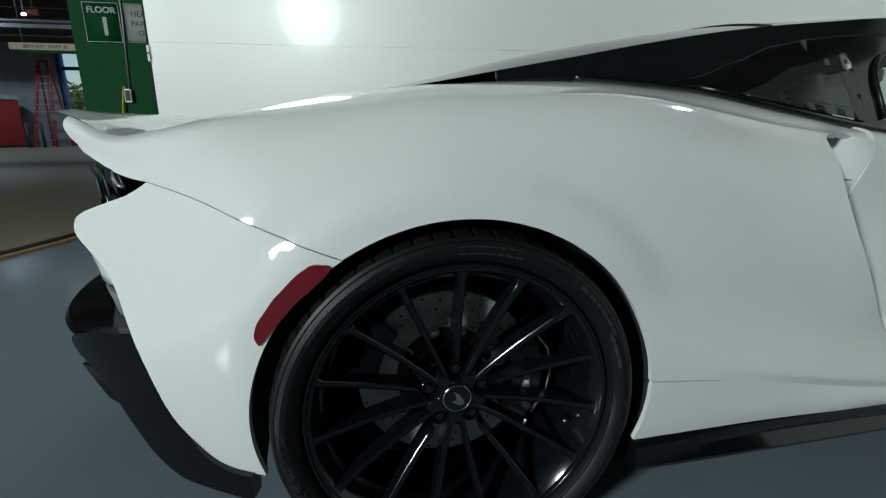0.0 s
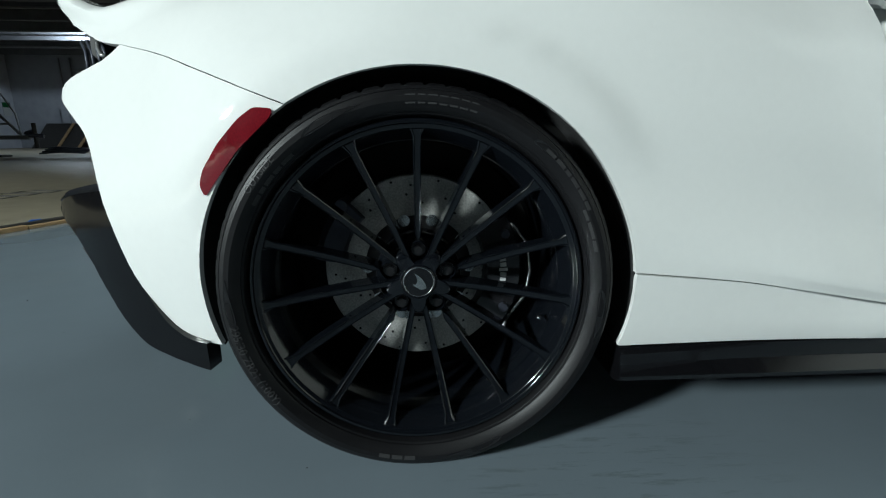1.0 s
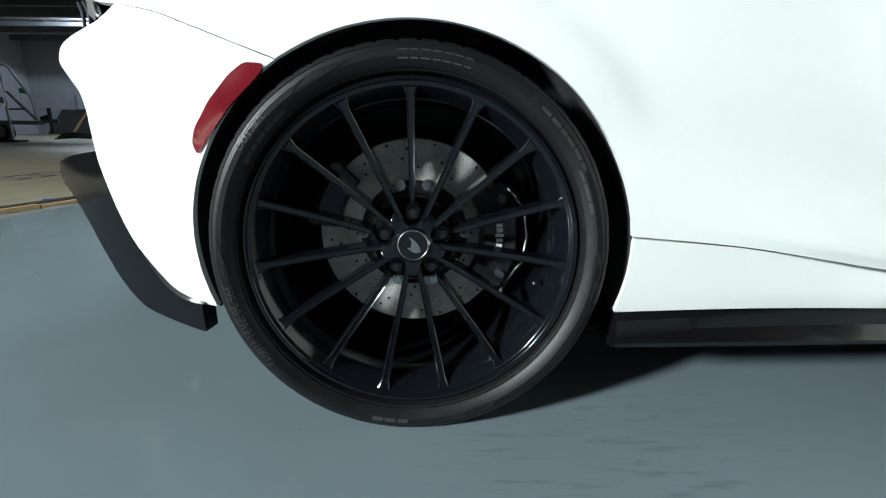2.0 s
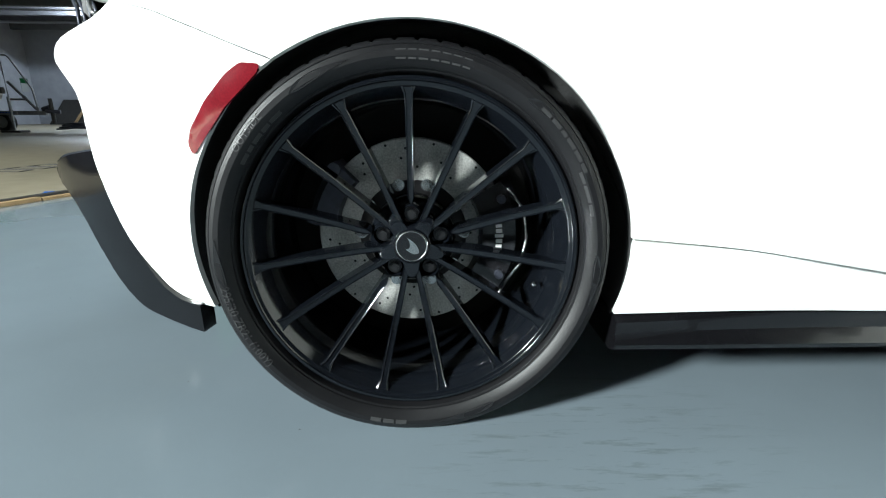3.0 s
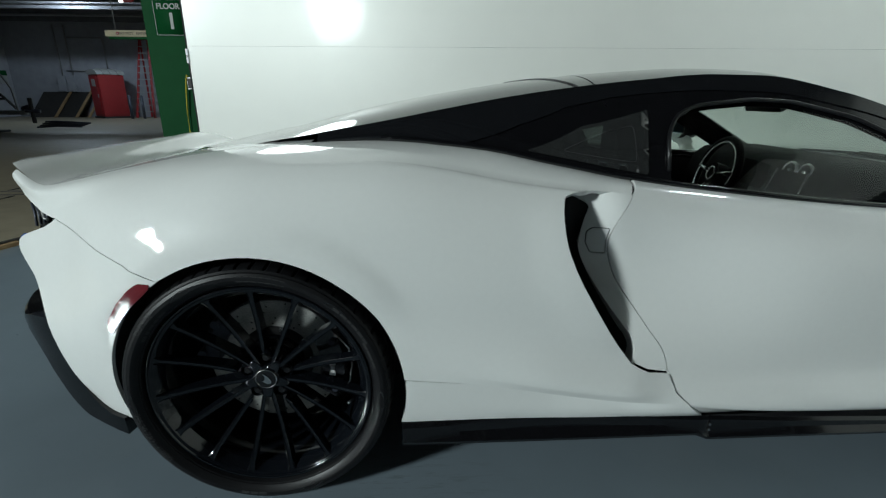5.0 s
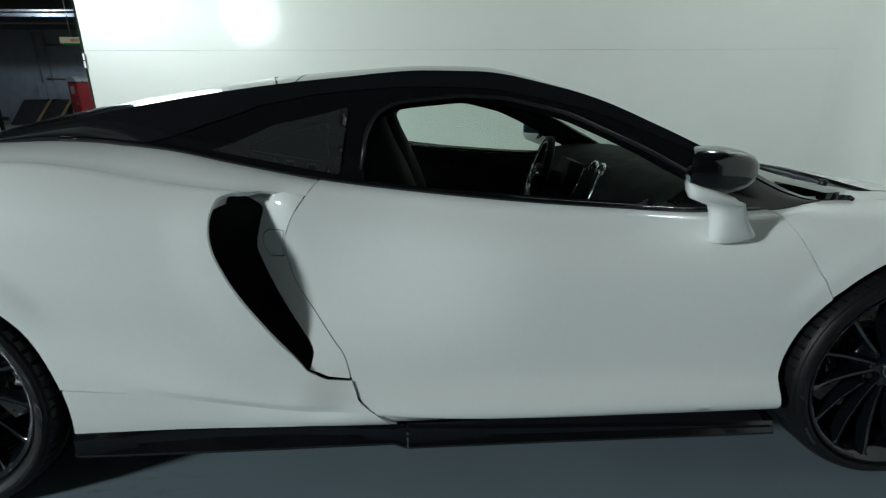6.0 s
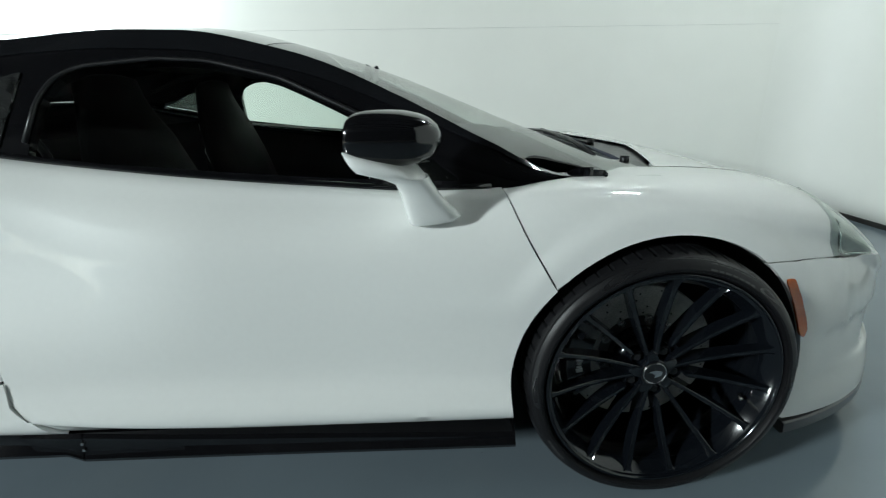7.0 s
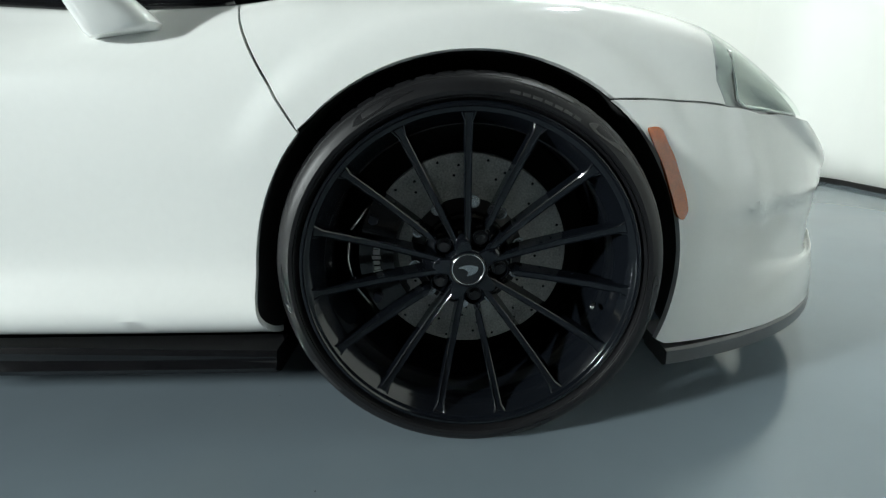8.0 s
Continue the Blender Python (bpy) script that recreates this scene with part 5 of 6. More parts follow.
# cabin
bm = bmesh.new()
loft(bm, [[(x, y, z) for x, z in ((2.02, 0.50), (2.00, 0.70), (2.03, 0.79), (2.09, 0.835), (2.20, 0.85), (2.40, 0.845), (2.60, 0.80), (2.60, 0.50))] for y in (-0.70, -0.45, -0.12, 0.12, 0.30, 0.70)])
cpart("dashboard", bm, LEATHER, "black leather dashboard", flat_angle=50)
bm = bmesh.new()
loft(bm, [[(x, y, z) for x, z in ((1.15, 0.40), (1.15, 0.56), (1.9, 0.58), (2.02, 0.74), (2.08, 0.74), (2.08, 0.40))] for y in (-0.11, 0.11)])
cpart("centre_console", bm, LEATHER, flat_angle=40)
bm = bmesh.new()
loft(bm, [[(2.00, y, 0.60), (2.035, y, 0.755), (2.042, y, 0.755), (2.01, y, 0.60)] for y in (-0.085, 0.085)])
cpart("centre_screen", bm, GLOSS_BLACK, "black centre touchscreen", smooth=False)
for y in (-0.130, -0.045):
    bm = bmesh.new()
    c = Vector((2.045, y, 0.80))
    path_tube(bm, [c + Vector((0.012 * math.sin(a), 0.036 * math.cos(a), 0.034 * math.sin(a))) for a in (2 * math.pi * k / 24 for k in range(24))], 0.006, 8, closed=True)
    vent = cpart("air_vent", bm, STEEL, "chrome-ringed round air vent")
    bm = bmesh.new()
    tube(bm, c + Vector((0.004, 0, 0)), c + Vector((0.03, 0, -0.006)), 0.034, 20)
    cpart("vent_body", bm, SHADE_AND_TRIM_BLACK, parent=vent)
    bm = bmesh.new()
    tube(bm, c + Vector((-0.006, 0, 0)), c + Vector((0.006, 0, 0)), 0.010, 12)
    cpart("vent_knob", bm, STEEL, parent=vent)
for y in (-0.085, 0.085):
    bm = bmesh.new()
    path_tube(bm, [(2.03, y * 1.05 - 0.085, 0.80), (2.00, y * 1.1 - 0.085, 0.72), (1.96, y * 1.1 - 0.085, 0.63)], 0.006, 8)
    cpart("console_trim", bm, STEEL)


def steering():
    c = Vector((1.868, 0.20, 0.745))
    tiltm = Matrix.Rotation(radians(-7), 3, "Z") @ Matrix.Rotation(radians(17), 3, "Y")

    def at(y, z, x=0.0):
        return c + tiltm @ Vector((x, y, z))
    bm = bmesh.new()
    path_tube(bm, [at(0.178 * math.cos(a), 0.172 * math.sin(a)) for a in (2 * math.pi * k / 48 for k in range(48))], 0.018, 12, closed=True)
    w = cpart("steering_wheel", bm, LEATHER, "black leather steering wheel with silver spokes")
    bm = bmesh.new()
    path_tube(bm, [at(0.164 * math.cos(a), 0.158 * math.sin(a), -0.010) for a in (2 * math.pi * k / 48 for k in range(48))], 0.0045, 8, closed=True)
    cpart("wheel_inlay", bm, STEEL, parent=w)
    bm = bmesh.new()
    tube(bm, at(0, 0, 0.03), at(0, 0, -0.02), 0.055, 24)
    boss = cpart("wheel_boss", bm, LEATHER, parent=w, flat_angle=40)
    bm = bmesh.new()
    path_tube(bm, [at(0.032 * math.cos(a), 0.032 * math.sin(a), -0.022) for a in (2 * math.pi * k / 24 for k in range(24))], 0.004, 8, closed=True)
    cpart("boss_ring", bm, STEEL, parent=w)
    for p in ((-1, 0.15), (1, 0.15), (-0.35, -1), (0.35, -1)):
        bm = bmesh.new()
        path_tube(bm, [at(p[0] * 0.05, p[1] * 0.05, -0.012), at(p[0] * 0.11, p[1] * 0.11, -0.016), at(p[0] * 0.165, p[1] * 0.16, -0.008)], 0.010, 8)
        cpart("wheel_spoke", bm, STEEL, parent=w)
    bm = bmesh.new()
    tube(bm, at(0, 0, 0.03), at(0, 0, 0.22), 0.05, 16)
    cpart("steering_column", bm, LEATHER)
    bm = bmesh.new()
    loft(bm, [[at(y, z, x) for y, z in ((-0.14, 0.06), (-0.10, 0.115), (0.10, 0.115), (0.14, 0.06), (0.14, 0.0), (-0.14, 0.0))] for x in (0.10, 0.22)])
    cpart("instrument_hood", bm, LEATHER, flat_angle=40)


steering()


def seat(y):
    loops = []
    for x, z, w, d in ((1.30, 0.42, 0.21, 0.10), (1.28, 0.55, 0.23, 0.11), (1.23, 0.72, 0.235, 0.10), (1.185, 0.86, 0.21, 0.085), (1.16, 0.94, 0.165, 0.07), (1.15, 0.99, 0.145, 0.06), (1.145, 1.045, 0.135, 0.05), (1.14, 1.06, 0.09, 0.03)):
        loops.append([(x + d * 0.8 * math.cos(a), y + w * math.copysign(abs(math.sin(a)) ** 0.6, math.sin(a)), z + 0.3 * d * math.cos(a)) for a in (2 * math.pi * k / 16 for k in range(16))])
    st = cpart("seat", loft(bmesh.new(), loops), LEATHER, "black leather sports seat", flat_angle=60)
    loops = [[(x, y + w * math.cos(a), 0.40 + hgt * math.sin(a)) for a in (2 * math.pi * k / 16 for k in range(16))] for x, w, hgt in ((1.15, 0.22, 0.08), (1.3, 0.25, 0.10), (1.55, 0.25, 0.10), (1.66, 0.22, 0.06))]
    cpart("seat_cushion", loft(bmesh.new(), loops), LEATHER, parent=st, flat_angle=60)
    bm = bmesh.new()
    s1 = -1 if y < 0 else 1
    path_tube(bm, [(1.02, s1 * 0.60, 1.00), (1.06, s1 * 0.56, 0.85), (1.10, s1 * 0.57, 0.60), (1.14, s1 * 0.58, 0.45)], 0.012, 6)
    cpart("seat_belt", bm, SATIN_BLACK, parent=st)


seat(-0.37)
seat(0.37)
bm = bmesh.new()
loft(bm, [[(0.95 + dx, y, z) for dx, z in ((0, 0.30), (-0.03, 0.88), (-0.30, 0.93), (-0.30, 0.30))] for y in (-0.66, 0.66)])
cpart("luggage_shelf", bm, LEATHER, smooth=False)
bm = bmesh.new()
loft(bm, [[(1.90 + x, y, 1.075 + z) for x, z in ((0, -0.03), (-0.012, 0), (0, 0.03), (0.02, 0.02), (0.02, -0.02))] for y in (-0.11, -0.09, 0.09, 0.11)])
tube(bm, (1.91, 0, 1.085), (1.932, 0, 1.098), 0.010, 10)
cpart("inside_mirror", bm, SATIN_BLACK, flat_angle=40)
bm = bmesh.new()
xs = np.arange(1.0, 1.73, 0.08)
loft(bm, [[(x, y, max(z_edge(x), z_roof(x) - 0.06) - 0.012 - 0.10 * (abs(y) / 0.55) ** 3 * 0.3) for y in (-0.54, -0.3, 0, 0.3, 0.54)] + [(x, y, z_edge(x) - 0.035) for y in (0.54, -0.54)] for x in xs])
cpart("headlining", bm, LEATHER, flat_angle=40)


# ---- the bay and the garage ----
def struct(name, bm, mat, label="", category="", smooth=False):
    ob = part(name, bm, mat, None, smooth=smooth)
    return tagged(ob, label, category, kind="structure")


def wall_y(x):
    return 2.62 - 0.052 * (x + 1.66)


def slab(x0, x1, front, back, z0, z1):
    """A wall between two sight lines that follow the partition."""
    bm = bmesh.new()
    lo = [(x0, wall_y(x0) + front, z0), (x1, wall_y(x1) + front, z0), (x1, wall_y(x1) + back, z0), (x0, wall_y(x0) + back, z0)]
    return loft(bm, [lo, [(x, y, z1) for x, y, _ in lo]])


bm = bmesh.new()
lo = [(-5.6, -9.0), (14, -9.0), (14, 3.4), (-2.12, 3.4), (-2.36, 2.35), (-2.60, 1.65), (-2.82, 0.9), (-4.0, -3.0)]
loft(bm, [[(x, y, -0.25) for x, y in lo], [(x, y, 0.0) for x, y in lo]])
struct("floor", bm, EPOXY, "glossy blue-grey epoxy floor under the car", "floor")
struct("ground", a_box(-60, 60, -60, 160, -0.5, -0.004), CONCRETE, "tan concrete garage floor", "ground")
struct("wall_back_lower", slab(-1.650, 5.0, 0.0, 0.14, 0, 1.5140), WALL_WHITE, "white glossy partition wall behind the car", "wall")
struct("wall_back_upper", slab(-1.650, 5.0, 0.0005, 0.14, 1.5155, 4.8), WALL_WHITE, "white glossy partition wall above the joint", "wall")
struct("wall_end_trim", slab(-1.663, -1.652, -0.004, 0.146, 0, 4.8), SHADE_AND_TRIM_BLACK, "black edge strip of the partition", "trim")
CORNER_Y, CORNER_R = wall_y(5.0), 0.5
bend_line = [(5.0 + CORNER_R * math.sin(radians(a)), CORNER_Y - CORNER_R * (1 - math.cos(radians(a)))) for a in range(0, 91, 6)] + [(5.50, -5.0)]


def along_bend(z0, z1, out, back):
    """A strip that follows the rounded corner and the side wall."""
    loops = []
    for k, (x, y) in enumerate(bend_line):
        a = radians(min(90, 6 * k))
        nx, ny = math.sin(a), math.cos(a)
        loops.append([(x + nx * d, y + ny * d, z) for d, z in ((-out, z0), (-out, z1), (back, z1), (back, z0))])
    return loft(bmesh.new(), loops)


struct("wall_end", along_bend(0.0, 4.8, 0.0, 0.14), WALL_PLAIN, "white painted side wall with a rounded corner", "wall", smooth=True).data.set_sharp_from_angle(angle=radians(30))
struct("baseboard", along_bend(0.0, 0.035, 0.014, -0.001), DARK_BOARD, "dark brown skirting strip", "baseboard")
# unseen wall, added dark so that little is reflected in the car
struct("unseen_dark_wall", a_box(-30, 12, -14.3, -14.0, 0, 4.8), DARK_SURROUND, "unseen wall on the open side, dark to keep reflections low", "wall")
struct("wall_right", a_box(12, 12.3, -14, 2.3, 0, 4.8), BLOCK_WALL, "grey wall", "wall")
bm = bmesh.new()
box(bm, -24, -12.60, 24, 24.3, 0, 4.8)
box(bm, -12.60, -9.6, 24, 24.3, 4.22, 4.8)
box(bm, -9.6, 8, 24, 24.3, 0, 4.8)
struct("wall_far", bm, BLOCK_WALL, "grey painted far wall with a daylight opening", "wall")
struct("wall_side", a_box(-20.3, -20, -14, 24, 0, 4.8), BLOCK_WALL, "grey painted block side wall", "wall")
struct("wall_core", a_box(-1.7, 8, 6.3, 6.6, 0, 4.8), BLOCK_WALL, "grey wall behind the column", "wall")
# the bay's part of the ceiling is unseen and darkened to lower bounced light
for name, y0, y1, mat, words in (("ceiling", 3.0, 24.3, CEIL, "bare concrete ceiling with ribs"), ("unseen_dark_ceiling", -14.3, 2.999, DARK_SURROUND, "dark sprayed ceiling over the car")):
    bm = bmesh.new()
    box(bm, -30, 12.3, y0, y1, 4.8, 5.1)
    for y in np.arange(-12.5, 24, 1.8):
        if y0 < y < y1:
            box(bm, -20, 12, y - 0.09, y + 0.09, 4.38, 4.8)
    if y1 > 20:
        box(bm, -20, 12, 12.0, 12.5, 4.05, 4.8)
    struct(name, bm, mat, words, "ceiling")

# column with its signs
struct("column", a_box(-3.385, -1.95, 5.3, 6.3, 0, 4.8, bevel=0.01), GREEN, "green painted column", "column")


def sign_text(words, size, x, y, z, mat, parent, bold=0.0, align="CENTER", name="lettering"):
    bm = text_bm(words, size, 0.002, align, bold)
    bmesh.ops.transform(bm, matrix=pose(x, y, z, 90, 0, 0), verts=bm.verts)
    return part(name, bm, mat, parent, smooth=False)


def rim_frame(x0, x1, z0, z1, y, w, t=0.004):
    bm = bmesh.new()
    for a in ((x0, x1, z0, z0 + w), (x0, x1, z1 - w, z1), (x0, x0 + w, z0 + w, z1 - w), (x1 - w, x1, z0 + w, z1 - w)):
        box(bm, a[0], a[1], y, y + t, a[2], a[3])
    return bm


sg = tagged(part("floor_sign", a_box(-3.235, -2.820, 5.290, 5.2985, 1.875, 2.345), GREEN), "green sign reading floor one on the column", "sign")
part("border", rim_frame(-3.225, -2.830, 1.885, 2.335, 5.2860, 0.007), SIGN_WHITE, sg, smooth=False)
sign_text("FLOOR", 0.098, -3.025, 5.287, 2.247, SIGN_WHITE, sg, 0.002)
sign_text("1", 0.285, -3.000, 5.287, 2.055, SIGN_WHITE, sg, 0.006)
sg = tagged(part("parking_sign", a_box(-2.770, -2.28, 5.290, 5.2985, 1.890, 2.335), SIGN_WHITE), "white sign on head-in parking, mounted on the column", "sign")
part("border", rim_frame(-2.760, -2.29, 1.90, 2.325, 5.2860, 0.005), DARK_BOARD, sg, smooth=False)
for words, z in (("HEAD-IN", 2.215), ("PARKING", 2.105), ("ONLY", 2.00)):
    sign_text(words, 0.088, -2.525, 5.287, z, DARK_BOARD, sg)
bm = bmesh.new()
path_tube(bm, [(-2.795, 5.285, 4.7), (-2.800, 5.285, 2.2), (-2.84, 5.285, 1.34)], 0.010, 8)
tagged(part("conduit", bm, GALV), "thin grey conduit running down the column", "conduit")
bx = tagged(part("switch_box", a_box(-2.895, -2.815, 5.24, 5.2985, 1.175, 1.335, bevel=0.006), GALV, None, smooth=False), "grey electrical box on the column", "switch box")
part("cover_plate", a_box(-2.885, -2.825, 5.235, 5.2405, 1.19, 1.32), DARK_BOARD, bx, smooth=False)
bm = bmesh.new()
path_tube(bm, [(-2.87, 5.25, 1.34), (-2.885, 5.24, 1.37), (-2.905, 5.24, 1.30), (-2.935, 5.25, 1.10), (-2.96, 5.26, 0.85), (-2.97, 5.26, 0.5), (-2.95, 5.2, 0.02)], 0.011, 8)
tagged(part("power_cord", bm, YELLOW), "yellow power cord hanging from the box", "cord")
lt = tagged(part("latch_plate", a_box(-1.668, -1.648, 2.604, 2.6145, 1.37, 1.49, bevel=0.002), GALV, None, smooth=False), "steel latch plate on the edge of the partition", "latch")
bm = bmesh.new()
tube(bm, (-1.658, 2.606, 1.43), (-1.658, 2.598, 1.43), 0.006, 10)
part("latch_bolt", bm, STEEL, lt)

# strip and rag at the edge of the painted floor
def edge_at(y):
    return float(np.interp(y, [-3.0, 0.9, 1.65, 2.35, 3.4], [-4.0, -2.82, -2.60, -2.36, -2.12]))


for k, (y0, y1, up, mat) in enumerate(((-0.9, 1.55, 0.03, WOOD), (1.56, 3.3, 0.022, WOOD), (-0.9, 3.3, 0.04, DARK_BOARD))):
    off = -0.03 if k < 2 else -0.075
    loops = []
    for y in np.linspace(y0, y1, 12):
        x = edge_at(y) + off
        loops.append([(x - 0.018, y, 0.0), (x - 0.018, y, up), (x + 0.018, y, up * 0.9), (x + 0.018, y, 0.0)])
    ob = part("floor_strip", loft(bmesh.new(), loops), mat, None, smooth=False)
    tagged(ob, "worn wooden strip along the edge of the painted floor" if k < 2 else "dark rubber strip along the edge of the painted floor", "floor strip", kind="structure")
bm = bmesh.new()
bmesh.ops.create_icosphere(bm, subdivisions=3, radius=1)
for v in bm.verts:
    n = noise.noise(v.co * 2.3)
    v.co = Vector((v.co.x * 0.035 * (1 + 0.4 * n), v.co.y * 0.10 * (1 + 0.3 * n), max(-0.2, v.co.z) * 0.026 * (1 + 0.6 * n)))
    v.co += Vector((-2.735, 1.74, 0.006))
tagged(part("rag", bm, BLUE), "crumpled blue cloth lying by the floor strip", "cloth")

# painted marks on the concrete
bm = bmesh.new()
for k in range(4):
    y = 3.25 + 0.26 * k
    x = -4.60 + 0.04 * k
    wdt, dep = 0.20, 0.42
    for a in ((x, x + dep, y, y + 0.022), (x, x + dep, y + wdt - 0.022, y + wdt), (x, x + 0.03, y + 0.022, y + wdt - 0.022), (x + dep - 0.03, x + dep, y + 0.022, y + wdt - 0.022))[: 4 if k < 3 else 1]:
        box(bm, *a, -0.006, 0.0005)
tagged(part("floor_marking", bm, DARK_BOARD, None, smooth=False), "dark stencilled outlines painted on the concrete", "floor marking")

# hanging sign and exit sign
hs = tagged(part("hanging_sign", a_box(-6.12, -3.9, 8.97, 9.03, 2.245, 2.365, bevel=0.004), SIGN_CREAM, None, smooth=False), "long cream do not enter sign hung from the ceiling", "sign")
part("lower_edge", a_box(-6.05, -3.9, 8.975, 9.025, 2.195, 2.2445), GREEN, hs, smooth=False)
for words, dx in (("DO", -0.245), ("NOT", -0.085), ("ENTER", 0.155)):
    sign_text(words, 0.072, -5.53 + dx, 8.966, 2.305, DARK_BOARD, hs)
for x in (-5.86, -5.20):
    bm = bmesh.new()
    tube(bm, (x, 8.969, 2.305), (x, 8.962, 2.305), 0.030, 20)
    part("red_disc", bm, RED, hs, smooth=False)
    part("disc_bar", a_box(x - 0.018, x + 0.018, 8.958, 8.962, 2.299, 2.311), SIGN_WHITE, hs, smooth=False)
for x in (-5.9, -4.4):
    bm = bmesh.new()
    tube(bm, (x, 9.0, 2.36), (x, 9.0, 4.8), 0.008, 8)
    part("hanger", bm, GALV, hs)
ex = tagged(part("exit_sign", a_box(-7.28, -7.04, 11.97, 12.03, 3.38, 3.51, bevel=0.004), RED, None, smooth=False), "red exit sign hung under the ceiling", "sign")
sign_text("EXIT", 0.10, -7.16, 11.966, 3.445, SIGN_WHITE, ex)
bm = bmesh.new()
tube(bm, (-7.16, 12, 3.50), (-7.16, 12, 4.3), 0.010, 8)
part("hanger", bm, GALV, ex)
em = tagged(part("emergency_lamp", a_box(-7.40, -7.31, 11.97, 12.03, 3.37, 3.43, bevel=0.01), material("lit_lens", (1.0, 0.95, 0.85), 0.4, emit=6.0)), "small lit emergency lamp beside the exit sign", "lamp")
part("bracket", a_box(-7.37, -7.34, 11.99, 12.01, 3.42, 4.1), GALV, em, smooth=False)
for pts, r in (([(-9.5, 6, 4.2), (-3.6, 13.5, 4.2)], 0.03), ([(-9.7, 6, 4.15), (-3.8, 13.5, 4.15)], 0.02), ([(-20, 9.0, 4.3), (0, 9.0, 4.3)], 0.035), ([(-20, 14.2, 4.3), (0, 14.2, 4.3)], 0.035), ([(-20, 18.4, 4.32), (0, 18.4, 4.32)], 0.04), ([(-20, 20.9, 4.3), (-5, 20.9, 4.3)], 0.05)):
    bm = bmesh.new()
    path_tube(bm, pts, r, 10)
    tagged(part("ceiling_pipe", bm, PIPE), "pale painted pipe under the concrete ceiling", "pipe", group="pipes under the ceiling")

# portable toilet
pt = thing("portable_toilet", "red portable toilet with a grey domed roof", "portable toilet", -14.25, 22.6, 0)
pt.matrix_world = pose(-14.65, 22.75, 0, 0, 0, -38)
part("body", a_box(-0.55, 0.55, -0.55, 0.55, 0.08, 1.98, bevel=0.03), RED, pt, smooth=False)
part("door", a_box(-0.40, 0.40, -0.575, -0.545, 0.16, 1.92, bevel=0.01), RED, pt, smooth=False)
part("skid", a_box(-0.58, 0.58, -0.58, 0.58, 0.0, 0.08), DARK_BOARD, pt, smooth=False)
bm = bmesh.new()
loft(bm, [[(0.59 * math.cos(math.pi * k / 12), y, 1.98 + 0.24 * math.sin(math.pi * k / 12)) for k in range(13)] for y in (-0.59, 0.59)])
rf = part("roof", bm, SIGN_WHITE, pt, "grey domed roof", flat_angle=40)
for y in (-0.3, 0.0, 0.3):
    bm = bmesh.new()
    path_tube(bm, [(0.60 * math.cos(math.pi * k / 12), y, 1.985 + 0.255 * math.sin(math.pi * k / 12)) for k in range(13)], 0.035, 8)
    part("roof_rib", bm, SIGN_WHITE, rf)
part("notice", a_box(-0.18, 0.20, -0.582, -0.574, 1.45, 1.78), SIGN_WHITE, pt, "white notice", smooth=False)
part("notice", a_box(-0.562, -0.549, -0.28, 0.28, 1.18, 1.50), SIGN_WHITE, pt, "white notice", smooth=False)
part("door_latch", a_box(0.26, 0.36, -0.59, -0.574, 0.95, 1.10), GALV, pt, smooth=False)

# step ladder
ld = thing("step_ladder", "tall red fibreglass step ladder against the far wall", "ladder", -13.0, 23.2, 0)
for x0, x1 in ((-0.42, -0.19), (0.42, 0.19)):
    bm = bmesh.new()
    loft(bm, [[(x0 + d, -0.62 + e, 0) for d, e in ((-0.04, -0.05), (0.04, -0.05), (0.04, 0.05), (-0.04, 0.05))], [(x1 + d, 0.30 + e, 3.6) for d, e in ((-0.035, -0.04), (0.035, -0.04), (0.035, 0.04), (-0.035, 0.04))]])
    part("rail", bm, RED, ld, smooth=False)
    bm = bmesh.new()
    loft(bm, [[(x0 + d, 0.70 + e, 0) for d, e in ((-0.03, -0.04), (0.03, -0.04), (0.03, 0.04), (-0.03, 0.04))], [(x1 + d, 0.36 + e, 3.6) for d, e in ((-0.03, -0.03), (0.03, -0.03), (0.03, 0.03), (-0.03, 0.03))]])
    part("back_rail", bm, RED, ld, smooth=False)
for k in range(11):
    t = (k + 1) / 12
    half = 0.42 - 0.23 * t
    part("step", a_box(-half, half, -0.62 + 0.92 * t - 0.05, -0.62 + 0.92 * t + 0.05, 3.6 * t - 0.02, 3.6 * t + 0.02), GALV, ld, smooth=False)
part("top_cap", a_box(-0.24, 0.24, 0.22, 0.42, 3.6, 3.68), RED, ld, smooth=False)

# boards leaning on the far wall
for x, w, mat, lab in ((-17.9, 1.2, DARK_BOARD, "dark sheet of board leaning on the far wall"), (-16.7, 1.1, DARK_BOARD, "dark sheet of board leaning on the far wall")):
    bm = bmesh.new()
    loft(bm, [[(x - 0.45 + d, 23.2 + e, 0) for d, e in ((-w / 2, 0), (w / 2, 0), (w / 2, 0.05), (-w / 2, 0.05))], [(x + d, 23.85 + e, 1.2) for d, e in ((-w / 2, 0), (w / 2, 0), (w / 2, 0.05), (-w / 2, 0.05))]])
    tagged(part("leaning_board", bm, mat, None, smooth=False), lab, "board", "boards against the far wall")
for x in (-17.15, -16.15, -15.55):
    bm = bmesh.new()
    loft(bm, [[(x - 0.42 + d, 22.95 + e, 0) for d, e in ((-0.07, 0), (0.07, 0), (0.07, 0.05), (-0.07, 0.05))], [(x + 0.05 + d, 23.8 + e, 1.28) for d, e in ((-0.07, 0), (0.07, 0), (0.07, 0.05), (-0.07, 0.05))]])
    tagged(part("timber_plank", bm, WOOD, None, smooth=False), "raw timber plank leaning on the far wall", "plank", "planks against the far wall")
